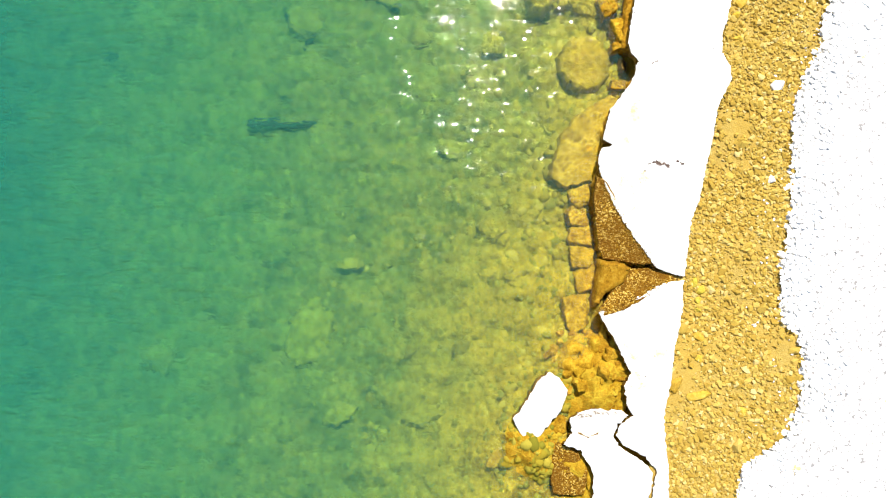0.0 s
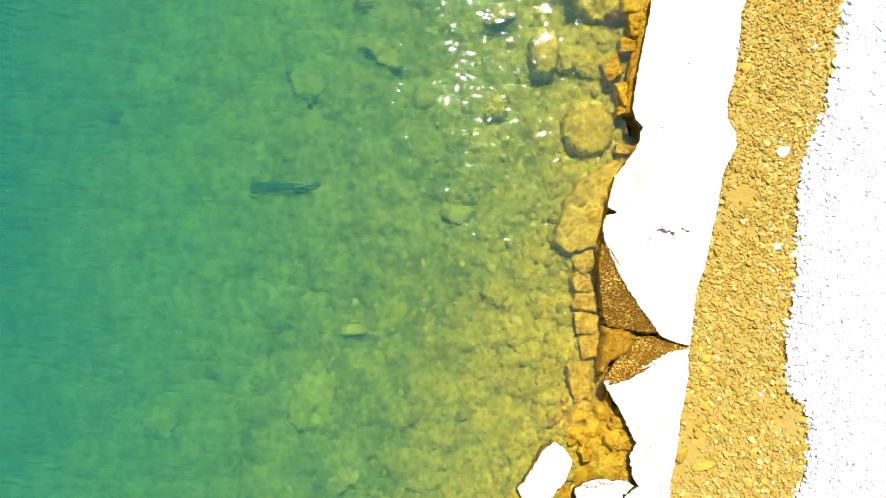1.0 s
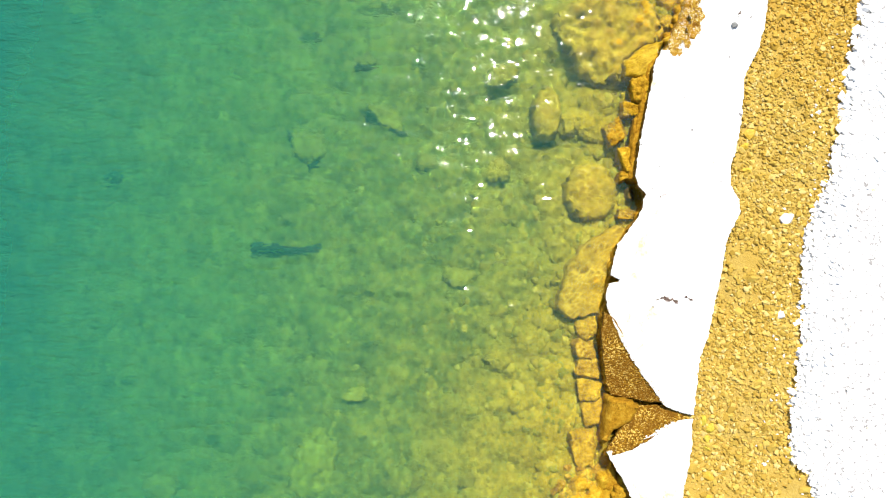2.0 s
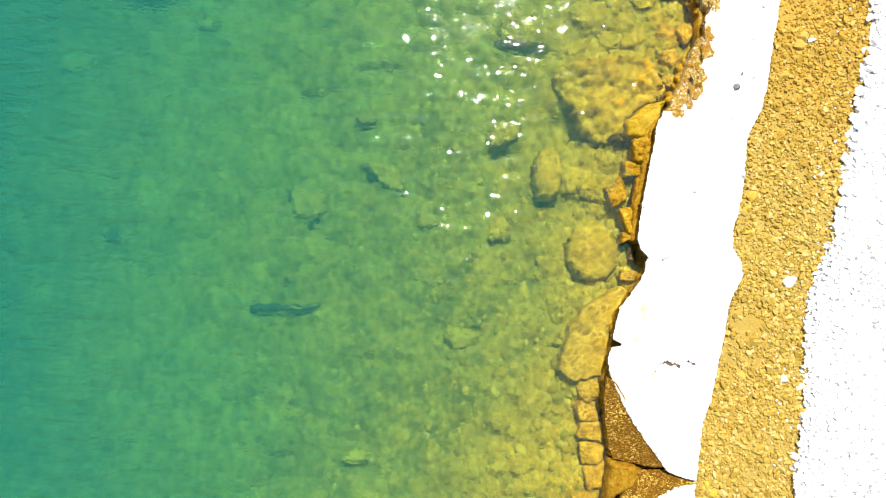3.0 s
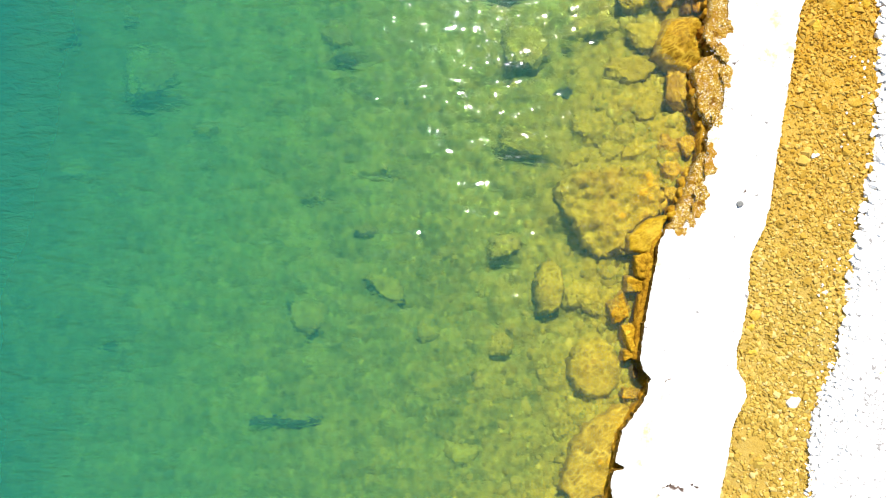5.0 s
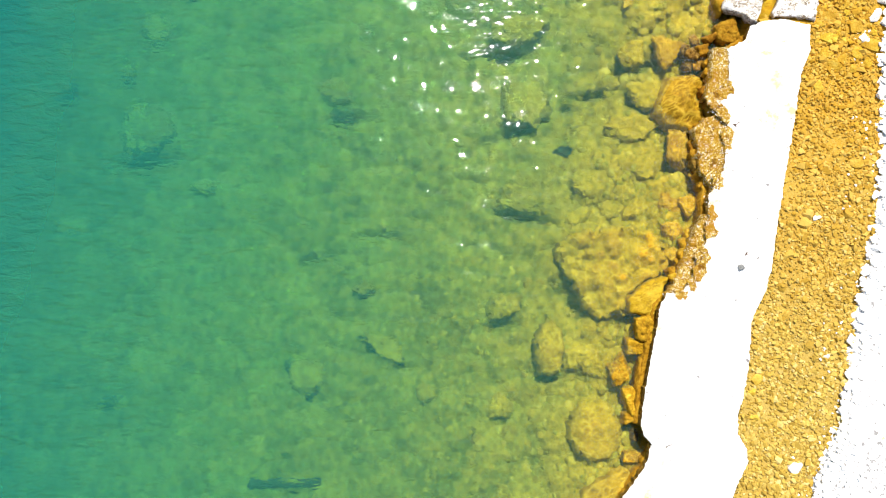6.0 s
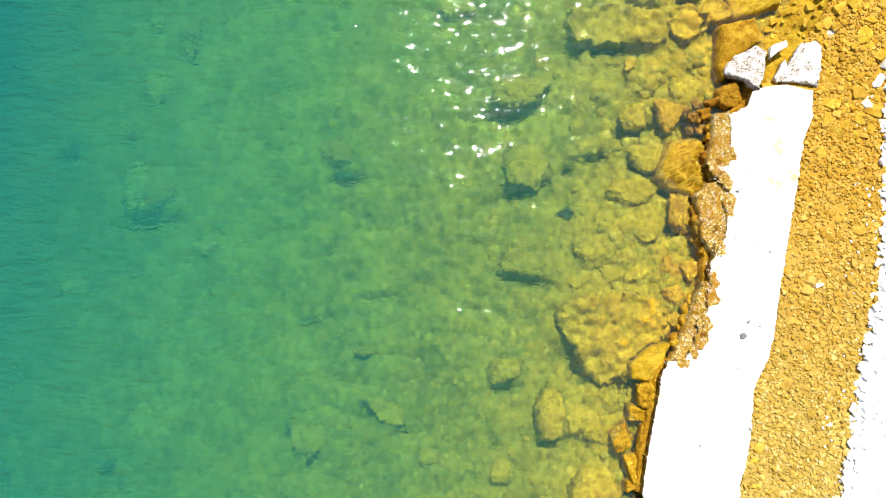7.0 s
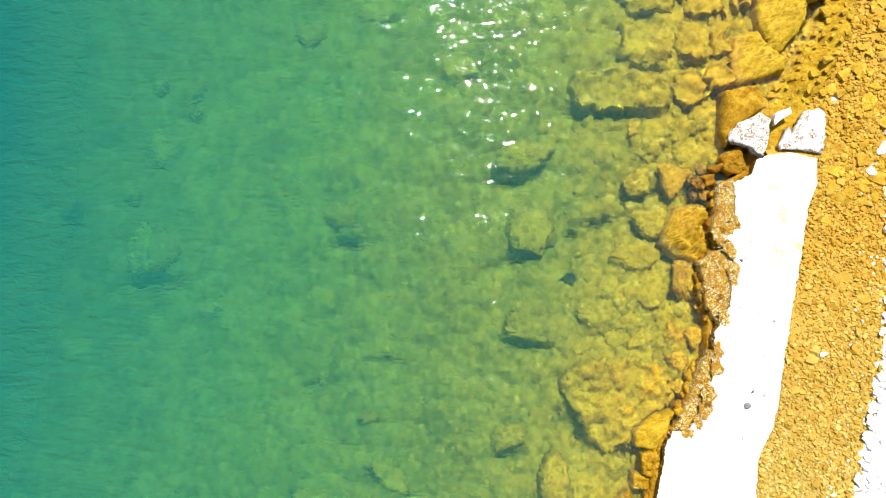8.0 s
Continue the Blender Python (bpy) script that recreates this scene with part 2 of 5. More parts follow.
def water_material():
    n = Nodes("clear_shallow_sea_water")
    xyz = n.add("ShaderNodeSeparateXYZ", Vector=n.where())
    off = n.math('SUBTRACT', xyz.outputs[0], n.math('MULTIPLY', xyz.outputs[1], 0.13))
    off = n.math('ADD', off, n.math('MULTIPLY', n.math('SUBTRACT', n.noise(0.22, 3), 0.5), 3.0))
    u = n.add("ShaderNodeMapRange", Value=off)
    u.inputs["From Min"].default_value, u.inputs["From Max"].default_value = -10.0, 4.0
    u = u.outputs[0]
    # long low crests that lie across the wind, with small ripples between them
    crest = n.noise(1.0, 1.0, 0.45, n.stretched(1.7, 5.4, 1, 8), 0.25)
    cross = n.noise(1.0, 1.0, 0.45, n.stretched(2.5, 5.0, 1, -16), 0.25)
    ripple = n.noise(1.0, 2.0, 0.5, n.stretched(3.4, 8.0, 1, 6), 0.5)
    fine = n.noise(1.0, 1.0, 0.4, n.stretched(9, 19, 1, -6), 0.3)
    nor = n.bump(n.mix(0.02, n.mix(0.5, crest, cross), fine), 1.0, 0.074)
    wobble = n.bump(n.mix(0.35, ripple, n.noise(1.0, 2.0, 0.5, n.stretched(9, 13, 1, 20), 0.4)), 1.0, 0.055)
    chop = n.bump(n.mix(0.5, n.noise(1.0, 3.0, 0.55, n.stretched(1.0, 3.0, 1, 9), 1.0), n.mix(0.18, ripple, n.noise(1.0, 2.0, 0.5, n.stretched(4.0, 13, 1, 5), 1.2))), 1.0, 0.10)
    # the sea's own colour grows with the depth below
    tint = n.ramp(u, (0.0, (0.16, 0.80, 0.66)), (0.45, (0.36, 0.92, 0.75)), (0.8, (0.76, 0.98, 0.86)), (1.0, (1.0, 1.0, 0.95)))
    body = n.ramp(u, (0.0, (0.002, 0.104, 0.104)), (0.2, (0.010, 0.140, 0.103)), (0.38, (0.020, 0.162, 0.104)), (0.8, (0.028, 0.136, 0.092)), (1.0, (0.022, 0.085, 0.090)))
    thick = n.ramp(u, (0.0, 0.86), (0.2, 0.70), (0.45, 0.52), (0.8, 0.32), (0.97, 0.13))
    refr = n.add("ShaderNodeBsdfRefraction", Color=tint, Roughness=n.ramp(u, (0.1, 0.18), (0.5, 0.11), (0.8, 0.03), (1.0, 0.0)), IOR=1.333, Normal=wobble)
    diff = n.add("ShaderNodeBsdfDiffuse", Color=body, Normal=chop)
    m = n.add("ShaderNodeMixShader")
    n.plug(m, "Fac", thick)
    n.tree.links.new(refr.outputs[0], m.inputs[1])
    n.tree.links.new(diff.outputs[0], m.inputs[2])
    gloss = n.add("ShaderNodeBsdfGlossy", Roughness=0.03, Normal=nor)
    fres = n.add("ShaderNodeFresnel", IOR=1.333, Normal=nor)
    s = n.add("ShaderNodeMixShader", Fac=fres.outputs[0])
    n.tree.links.new(m.outputs[0], s.inputs[1])
    n.tree.links.new(gloss.outputs[0], s.inputs[2])
    n.tree.links.new(s.outputs[0], n.out.inputs[0])
    return n.mat


CONCRETE = concrete_material()
CHIPPED = chipped_material()
AGGREGATE = aggregate_material()
LEDGE = ledge_material()
SOIL = soil_material()
GRIT = gravel_bed_material()
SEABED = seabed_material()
WATER = water_material()
GOLD = stone_material("golden_limestone", (0.19, 0.083, 0.003), (0.39, 0.205, 0.010), (0.57, 0.36, 0.035))
# the pale lines on these two wet stones are painted caustics
WETGOLD = stone_material("wet_golden_limestone", (0.17, 0.09, 0.004), (0.34, 0.19, 0.006), (0.47, 0.285, 0.012), rough=0.6, caustic_colour=(0.66, 0.45, 0.04), caustics=(4.0, 12.5, 35))
FOOTROCK = stone_material("wet_orange_limestone", (0.17, 0.08, 0.004), (0.35, 0.185, 0.005), (0.47, 0.27, 0.010), rough=0.7, caustic_colour=(0.58, 0.40, 0.03), caustics=(6.0, 12.0, 12))
AMBER = stone_material("dusty_orange_stone", (0.44, 0.25, 0.020), (0.55, 0.345, 0.045), (0.62, 0.43, 0.09))
PLATE = stone_material("orange_rubble_stone", (0.34, 0.17, 0.010), (0.50, 0.29, 0.024), (0.62, 0.42, 0.07), 1.4)
SPALLED = stone_material("weathered_brown_spall", (0.04, 0.026, 0.022), (0.11, 0.07, 0.055), (0.36, 0.27, 0.22), 3.0)
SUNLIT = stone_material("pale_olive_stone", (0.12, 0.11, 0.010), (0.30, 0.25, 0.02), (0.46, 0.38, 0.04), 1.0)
SUNROCK = stone_material("olive_gold_stone", (0.15, 0.125, 0.008), (0.27, 0.22, 0.016), (0.40, 0.32, 0.03), 1.5)
YELLOW = stone_material("dusty_yellow_stone", (0.45, 0.33, 0.025), (0.54, 0.41, 0.05), (0.62, 0.50, 0.10))
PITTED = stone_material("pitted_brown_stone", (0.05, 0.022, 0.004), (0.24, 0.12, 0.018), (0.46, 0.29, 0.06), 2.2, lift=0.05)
WALL = stone_material("orange_weathered_wall", (0.13, 0.05, 0.002), (0.30, 0.135, 0.006), (0.44, 0.24, 0.02), 1.5)
DARK = stone_material("dark_waterlogged_surface", (0.012, 0.016, 0.012), (0.022, 0.03, 0.02), (0.05, 0.06, 0.03))
SHADE_GREEN = stone_material("dark_green_shade", (0.02, 0.035, 0.015), (0.045, 0.065, 0.022), (0.11, 0.115, 0.025), 2.0)
SODDEN = stone_material("sodden_dark_wood", (0.016, 0.026, 0.018), (0.03, 0.045, 0.028), (0.06, 0.075, 0.04), 2.0)
PALE = stone_material("pale_limestone", (0.62, 0.58, 0.50), (0.76, 0.73, 0.67), (0.84, 0.82, 0.78))
GREY = stone_material("grey_stone", (0.12, 0.12, 0.12), (0.20, 0.20, 0.19), (0.3, 0.3, 0.28))
G_DARK, G_MID, G_LIGHT, G_PALE = (0.35, 0.22, 0.032), (0.475, 0.32, 0.055), (0.565, 0.40, 0.095), (0.65, 0.51, 0.20)
IRON = ((0.43, 0.225, 0.014), (0.60, 0.38, 0.07))
PATH_STONE = pebble_material("ochre_crushed_stone", G_DARK, G_MID, G_LIGHT, G_PALE, north=IRON)
PATH_GRAIN = pebble_material("ochre_gravel", G_DARK, G_MID, G_LIGHT, G_PALE, True, IRON)
W_DARK, W_MID, W_LIGHT, W_PALE = (0.76, 0.73, 0.67), (0.83, 0.81, 0.76), (0.87, 0.85, 0.81), (0.90, 0.89, 0.86)
ROAD_STONE = pebble_material("white_crushed_stone", W_DARK, W_MID, W_LIGHT, W_PALE)
ROAD_GRAIN = pebble_material("white_gravel", W_DARK, W_MID, W_LIGHT, W_PALE, True)
SEA_STONE = stone_material("olive_seabed_stone", (0.16, 0.13, 0.010), (0.27, 0.21, 0.018), (0.38, 0.30, 0.03))
SEA_COBBLE = pebble_material("golden_olive_cobbles", (0.20, 0.15, 0.010), (0.28, 0.21, 0.016), (0.34, 0.26, 0.022), (0.42, 0.33, 0.04), islands=True)
SEA_GRAIN = pebble_material("olive_seabed_gravel", (0.18, 0.16, 0.014), (0.24, 0.205, 0.018), (0.30, 0.25, 0.025), (0.38, 0.31, 0.04), islands=True)


# ---------------------------------------------------------------- plan lines
# the dry top of the northern slab: seaward edge, then landward edge
NORTH_SEA = [
    (4.44, -1.92), (4.18, -1.87), (3.93, -1.75), (3.71, -1.43), (3.44, -1.05), (3.28, -0.77), (3.09, -0.40), (2.99, -0.11), (2.96, 0.09),
    (3.02, 0.27), (3.23, 0.34), (3.04, 0.43), (3.12, 0.75), (3.19, 0.98), (3.44, 1.31), (3.60, 1.55), (3.62, 1.73), (3.67, 1.81),
    (3.53, 1.98), (3.48, 2.12), (3.60, 2.93), (3.78, 3.79), (3.85, 4.18), (3.95, 4.36), (4.19, 4.36), (4.51, 4.70), (4.58, 5.12),
    (4.75, 5.47), (4.69, 5.72), (4.71, 6.06), (4.85, 6.27), (4.97, 6.49), (5.01, 6.80), (5.02, 7.11), (5.08, 7.39), (5.00, 7.53),
    (4.84, 7.60), (4.79, 7.75), (4.92, 7.85), (5.08, 7.97), (5.11, 8.39), (5.07, 8.64), (5.39, 8.78), (5.49, 9.04), (5.69, 9.13), (6.08, 9.18), (6.55, 9.08)]
NORTH_LAND = [
    (6.52, 8.59), (6.36, 8.18), (6.25, 7.49), (6.17, 7.06), (6.06, 6.54), (5.95, 5.92), (5.85, 5.40), (5.78, 4.90), (5.67, 4.45),
    (5.52, 4.15), (5.39, 3.86), (5.35, 3.38), (5.33, 3.13), (5.22, 2.56), (5.13, 2.37), (5.13, 1.99), (5.27, 1.76), (5.28, 1.52),
    (5.13, 1.23), (5.04, 0.99), (4.98, 0.66), (4.90, 0.29), (4.83, 0.00), (4.70, -0.61), (4.56, -0.96), (4.50, -1.44), (4.45, -1.87)]
SOUTH_SLAB = [
    (4.42, -1.97), (4.07, -2.04), (3.69, -2.26), (3.31, -2.46), (2.96, -2.55), (3.17, -2.89), (3.35, -3.22), (3.52, -3.56), (3.41, -3.78),
    (3.47, -4.11), (3.56, -4.27), (3.34, -4.43), (3.28, -4.59), (3.38, -4.75), (3.77, -4.95), (3.95, -5.16), (3.84, -5.78), (3.72, -7.18), (4.12, -7.19),
    (4.16, -5.79), (4.15, -5.11), (4.11, -4.75), (4.08, -4.28), (4.11, -4.09), (4.20, -3.72), (4.26, -3.16), (4.35, -2.78), (4.41, -2.40)]
ROAD_EDGE = [
    (5.02, -7.21), (5.37, -5.10), (5.86, -4.77), (6.14, -4.53), (6.28, -4.25), (6.42, -3.88), (6.45, -3.13), (6.36, -2.89), (6.10, -2.66),
    (6.06, -2.37), (6.09, -1.80), (6.20, -1.22), (6.27, -0.84), (6.30, -0.06), (6.39, 1.05), (6.59, 1.62), (6.82, 2.01), (6.95, 2.58), (7.06, 3.16),
    (7.19, 3.94), (7.25, 4.33), (7.47, 4.94), (7.55, 5.55), (7.63, 6.12), (7.73, 6.95), (7.78, 7.89), (7.84, 8.70), (8.04, 10.39), (8.22, 11.93), (8.72, 16.60)]
SHORE = [(1.91, -8.14), (2.25, -5.15), (2.83, -3.17), (2.87, -0.21), (3.43, 1.74), (3.63, 3.68), (4.13, 4.67), (4.63, 6.19), (4.78, 7.75), (5.10, 9.02), (5.53, 9.88), (6.12, 10.97), (6.66, 12.07), (7.93, 16.58)]
PATH_LEFT = [(3.81, -8.19), (3.86, -4.19), (3.98, -2.40), (4.14, -1.21), (4.20, -0.22), (4.47, 1.73), (4.63, 3.68), (5.24, 5.68), (5.67, 7.75), (5.73, 9.02), (5.79, 9.88), (6.23, 10.97), (6.66, 12.07), (7.82, 16.58)]
LAND_EDGE = sorted([(p[1], p[0]) for p in NORTH_LAND + SOUTH_SLAB[19:]])
SEA = 0.15                                          # the water level
TOP = 0.50                                          # the slab's top


def along(line, y):
    """x of a plan line at y."""
    return np.interp(y, [p[1] for p in line], [p[0] for p in line])


def land_edge(y):
    return np.interp(y, [p[0] for p in LAND_EDGE], [p[1] for p in LAND_EDGE])


def hash2(i, j, k):
    v = np.sin(i * 127.1 + j * 311.7 + k * 74.7) * 43758.5453
    return v - np.floor(v)


def smooth_noise(x, y, scale, k=0):
    """Value noise between -1 and 1."""
    x, y = x * scale, y * scale
    i, j = np.floor(x), np.floor(y)
    u, v = x - i, y - j
    u, v = u * u * (3 - 2 * u), v * v * (3 - 2 * v)
    a = hash2(i, j, k) * (1 - u) + hash2(i + 1, j, k) * u
    b = hash2(i, j + 1, k) * (1 - u) + hash2(i + 1, j + 1, k) * u
    return 2 * (a * (1 - v) + b * v) - 1


def cobbles(x, y, cell, k=0):
    """Heights of rounded stones packed side by side, each of its own size: 0 to 1."""
    x, y = x / cell, y / cell
    i, j = np.floor(x), np.floor(y)
    best = np.zeros_like(x)
    for di in (-1, 0, 1):
        for dj in (-1, 0, 1):
            px, py = i + di + hash2(i + di, j + dj, k), j + dj + hash2(i + di, j + dj, k + 5)
            r = 0.35 + 0.5 * hash2(i + di, j + dj, k + 9)
            q = 1 - ((x - px) ** 2 + (y - py) ** 2) / r ** 2
            best = np.maximum(best, np.sqrt(np.maximum(q, 0)) * r)
    return best


# hollows added to deepen the shade at the foot of the sunken boulders: middle, half width, half length, depth, slant
HOLLOWS = [(1.32, 8.80, 0.50, 0.16, 0.40, 0.1), (1.59, 7.42, 0.43, 0.17, 0.42, 0.5), (3.16, 9.98, 0.74, 0.10, 0.3, -0.02), (4.59, 10.90, 0.25, 0.10, 0.35, 0.0), (3.83, 10.82, 0.25, 0.08, 0.3, -0.15), (5.13, 10.35, 0.19, 0.11, 0.3, 0.4), (3.74, 8.50, 0.31, 0.11, 0.32, 0.1),
           (3.86, 7.74, 0.31, 0.12, 0.35, -0.2), (4.13, 7.43, 0.19, 0.17, 0.35, -0.5), (2.97, 8.00, 0.35, 0.07, 0.3, 0.15), (2.39, 7.74, 0.13, 0.10, 0.3, 0.0),
           (1.57, 5.72, 0.51, 0.11, 0.36, -0.25), (2.18, 4.42, 0.15, 0.20, 0.34, -0.6), (2.49, 4.01, 0.12, 0.20, 0.36, -0.4), (3.43, 3.88, 0.20, 0.14, 0.3, 0.3), (4.32, 6.66, 0.27, 0.14, 0.32, 0.3),
           (-1.64, 7.59, 0.41, 0.14, 0.30, 0.1), (-5.52, 6.79, 0.61, 0.18, 0.36, 0.1), (-1.06, 5.36, 0.30, 0.10, 0.26, 0.0), (-2.40, 4.89, 0.25, 0.12, 0.26, 0.3), (1.24, 3.73, 0.30, 0.10, 0.3, 0.1), (2.05, 2.82, 0.22, 0.09, 0.3, 0.0)]


def ground_height(x, y):
    d = along(SHORE, y) - x
    z = np.interp(d, [-60, -2.0, -0.5, 0.0, 1.0, 3.5, 6.0, 8.5, 11.0, 20.0, 60.0, 400.0], [0.28, 0.28, 0.02, -0.28, -0.42, -0.58, -0.78, -1.05, -1.4, -2.6, -6.0, -20.0])
    z = z + SEA * np.clip(1.1 - d / 7, 0, 1) * (d > -1)
    z = z + 0.30 * np.exp(-((x - 2.68) ** 2 / 0.5 + (y + 3.72) ** 2 / 0.35))
    z = z + 0.42 * np.exp(-((x - 1.86) ** 2 / 0.45 + (y + 4.96) ** 2 / 0.5))
    z = z + 0.16 * np.exp(-((x - 3.3) ** 2 / 1.2 + (y - 6.5) ** 2 / 2.0))
    z = z + 0.30 * np.exp(-((x - 4.0) ** 2 / 2.6 + (y - 11.2) ** 2 / 2.6))
    z = z + 0.14 * np.exp(-((x - 1.4) ** 2 / 4.0 + (y + 3.6) ** 2 / 6.0))
    for hx, hy, rx, ry, deep, slant in HOLLOWS:
        along_y = y - hy - slant * (x - hx)
        z = z - 0.85 * deep * np.exp(-np.minimum(((x - hx) / rx) ** 2 + (along_y / (0.9 * ry)) ** 2, 30))
    near = np.clip(1.1 - d / 14, 0.35, 1)
    z = z + near * (0.07 * (cobbles(x, y, 0.14) - 0.3) + 0.15 * (cobbles(x, y, 0.42, 3) - 0.4) + 0.05 * smooth_noise(x, y, 0.7) + 0.02 * smooth_noise(x, y, 4.0))
    return z


def path_height(x, y):
    s = x - along(PATH_LEFT, y)
    z = 0.42 + 0.018 * smooth_noise(x, y, 1.2, 2) + 0.012 * smooth_noise(x, y, 5.0, 4) + 0.010 * cobbles(x, y, 0.07, 6)
    beach = np.clip((y - 9.1) / 0.6, 0, 1)
    return z - beach * np.interp(s, [0, 0.35, 0.9, 1.6], [0.6, 0.36, 0.13, 0.0])


# ---------------------------------------------------------------- mesh helpers
def mesh_object(name, verts, faces, material, parent=None, smooth=False):
    me = bpy.data.meshes.new(name)
    me.from_pydata(verts if isinstance(verts, list) else verts.tolist(), [], faces if isinstance(faces, list) else faces.tolist())
    me.materials.append(material)
    if smooth:
        me.polygons.foreach_set("use_smooth", [True] * len(me.polygons))
    me.update()
    ob = new(name, me)
    ob.parent = parent
    return ob


def sheet(name, xs, ys, height, material):
    """A height field over a grid of unequal steps. xs may depend on y: a function of (s, y)."""
    gy, gs = np.meshgrid(ys, xs[1], indexing='ij')
    gx = xs[0](gy) + gs
    v = np.stack([gx, gy, height(gx, gy)], -1).reshape(-1, 3)
    n = len(xs[1])
    a = (np.arange(len(ys) - 1)[:, None] * n + np.arange(n - 1)[None, :]).reshape(-1)
    return mesh_object(name, v, np.stack([a, a + 1, a + n + 1, a + n], 1), material, smooth=True)


def part(name, bm, material, parent=None, label=""):
    me = bpy.data.meshes.new(name)
    bm.normal_update()
    bm.to_mesh(me)
    bm.free()
    me.materials.append(material)
    ob = new(name, me)
    ob.parent = parent
    if label:
        ob["label"] = label
    return ob


def steps(lo, hi, fine, out_lo, out_hi):
    """Grid steps: fine from lo to hi, then ever wider out to the ends."""
    mid = np.arange(lo, hi, fine)
    grow = fine * 1.35 ** np.arange(1, 40)
    left = lo - np.cumsum(grow)
    right = mid[-1] + np.cumsum(grow)
    return np.concatenate([[out_lo], left[left > out_lo][::-1], mid, right[right < out_hi], [out_hi]])


# ---------------------------------------------------------------- ground, path, road, water
from mathutils import geometry

straight = lambda y: 0 * y
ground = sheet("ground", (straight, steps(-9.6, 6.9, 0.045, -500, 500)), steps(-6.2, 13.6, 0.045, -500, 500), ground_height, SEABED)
tagged(ground, "olive algae-covered stony seabed sloping away from shore", "seabed", kind="structure")
footpath = sheet("path", (lambda y: along(PATH_LEFT, y), np.concatenate([np.arange(0, 4.2, 0.03), [6, 10]])), np.concatenate([[-200, -60, -20], np.arange(-8, 15, 0.03), [25, 60, 200]]), path_height, SOIL)
tagged(footpath, "strip of dry ochre soil strewn with crushed stone", "path", kind="structure")
road = sheet("road", (lambda y: along(ROAD_EDGE, y) + 0.05 * smooth_noise(y, 0 * y, 3.0, 8), np.concatenate([np.arange(0, 2.6, 0.03), [4, 8, 20, 60, 400]])),
             np.concatenate([[-400, -60, -20], np.arange(-8, 15, 0.03), [25, 60, 400]]),
             lambda x, y: 0.40 + 0.09 * np.clip((x - along(ROAD_EDGE, y)) / 0.18, 0, 1) + 0.018 * cobbles(x, y, 0.06, 2) + 0.012 * smooth_noise(x, y, 2.0), GRIT)
tagged(road, "bright white crushed limestone road bed", "road", kind="structure")


def swell(x, y):
    return SEA + 0.006 * smooth_noise(x * 0.5 + 0.1 * y, y, 3.0, 11) + 0.004 * smooth_noise(x * 0.6, y + 0.2 * x, 7.0, 12)


water = sheet("water", (straight, steps(-9.6, 6.9, 0.07, -500, 7.6)), steps(-6.2, 13.6, 0.07, -500, 500), swell, WATER)
water.visible_shadow = False
tagged(water, "clear rippled sea water turning green to teal", "water", kind="structure")


# ---------------------------------------------------------------- slabs
def rugged(outline, step, jitter, rng):
    """The outline cut into short steps, with its edge broken unevenly."""
    pts = []
    for (x0, y0), (x1, y1) in zip(outline, outline[1:] + outline[:1]):
        n = max(1, round(math.hypot(x1 - x0, y1 - y0) / step))
        for i in range(n):
            f = i / n
            x, y = x0 + (x1 - x0) * f, y0 + (y1 - y0) * f
            bite = [float(0.5 * smooth_noise(np.array([x]), np.array([y]), 5.0, k)[0] + 0.8 * smooth_noise(np.array([x]), np.array([y]), 12.0, k + 1)[0]) * jitter for k in (31, 37)]
            pts.append((x + bite[0] + rng.gauss(0, jitter * 0.6), y + bite[1] + rng.gauss(0, jitter * 0.6)))
    return pts


def relief_at(x, y, k):
    return (smooth_noise(x, y, 2.3, k) + 0.55 * smooth_noise(x, y, 6.0, k + 1) + 0.35 * smooth_noise(x, y, 15.0, k + 2)) / 1.9


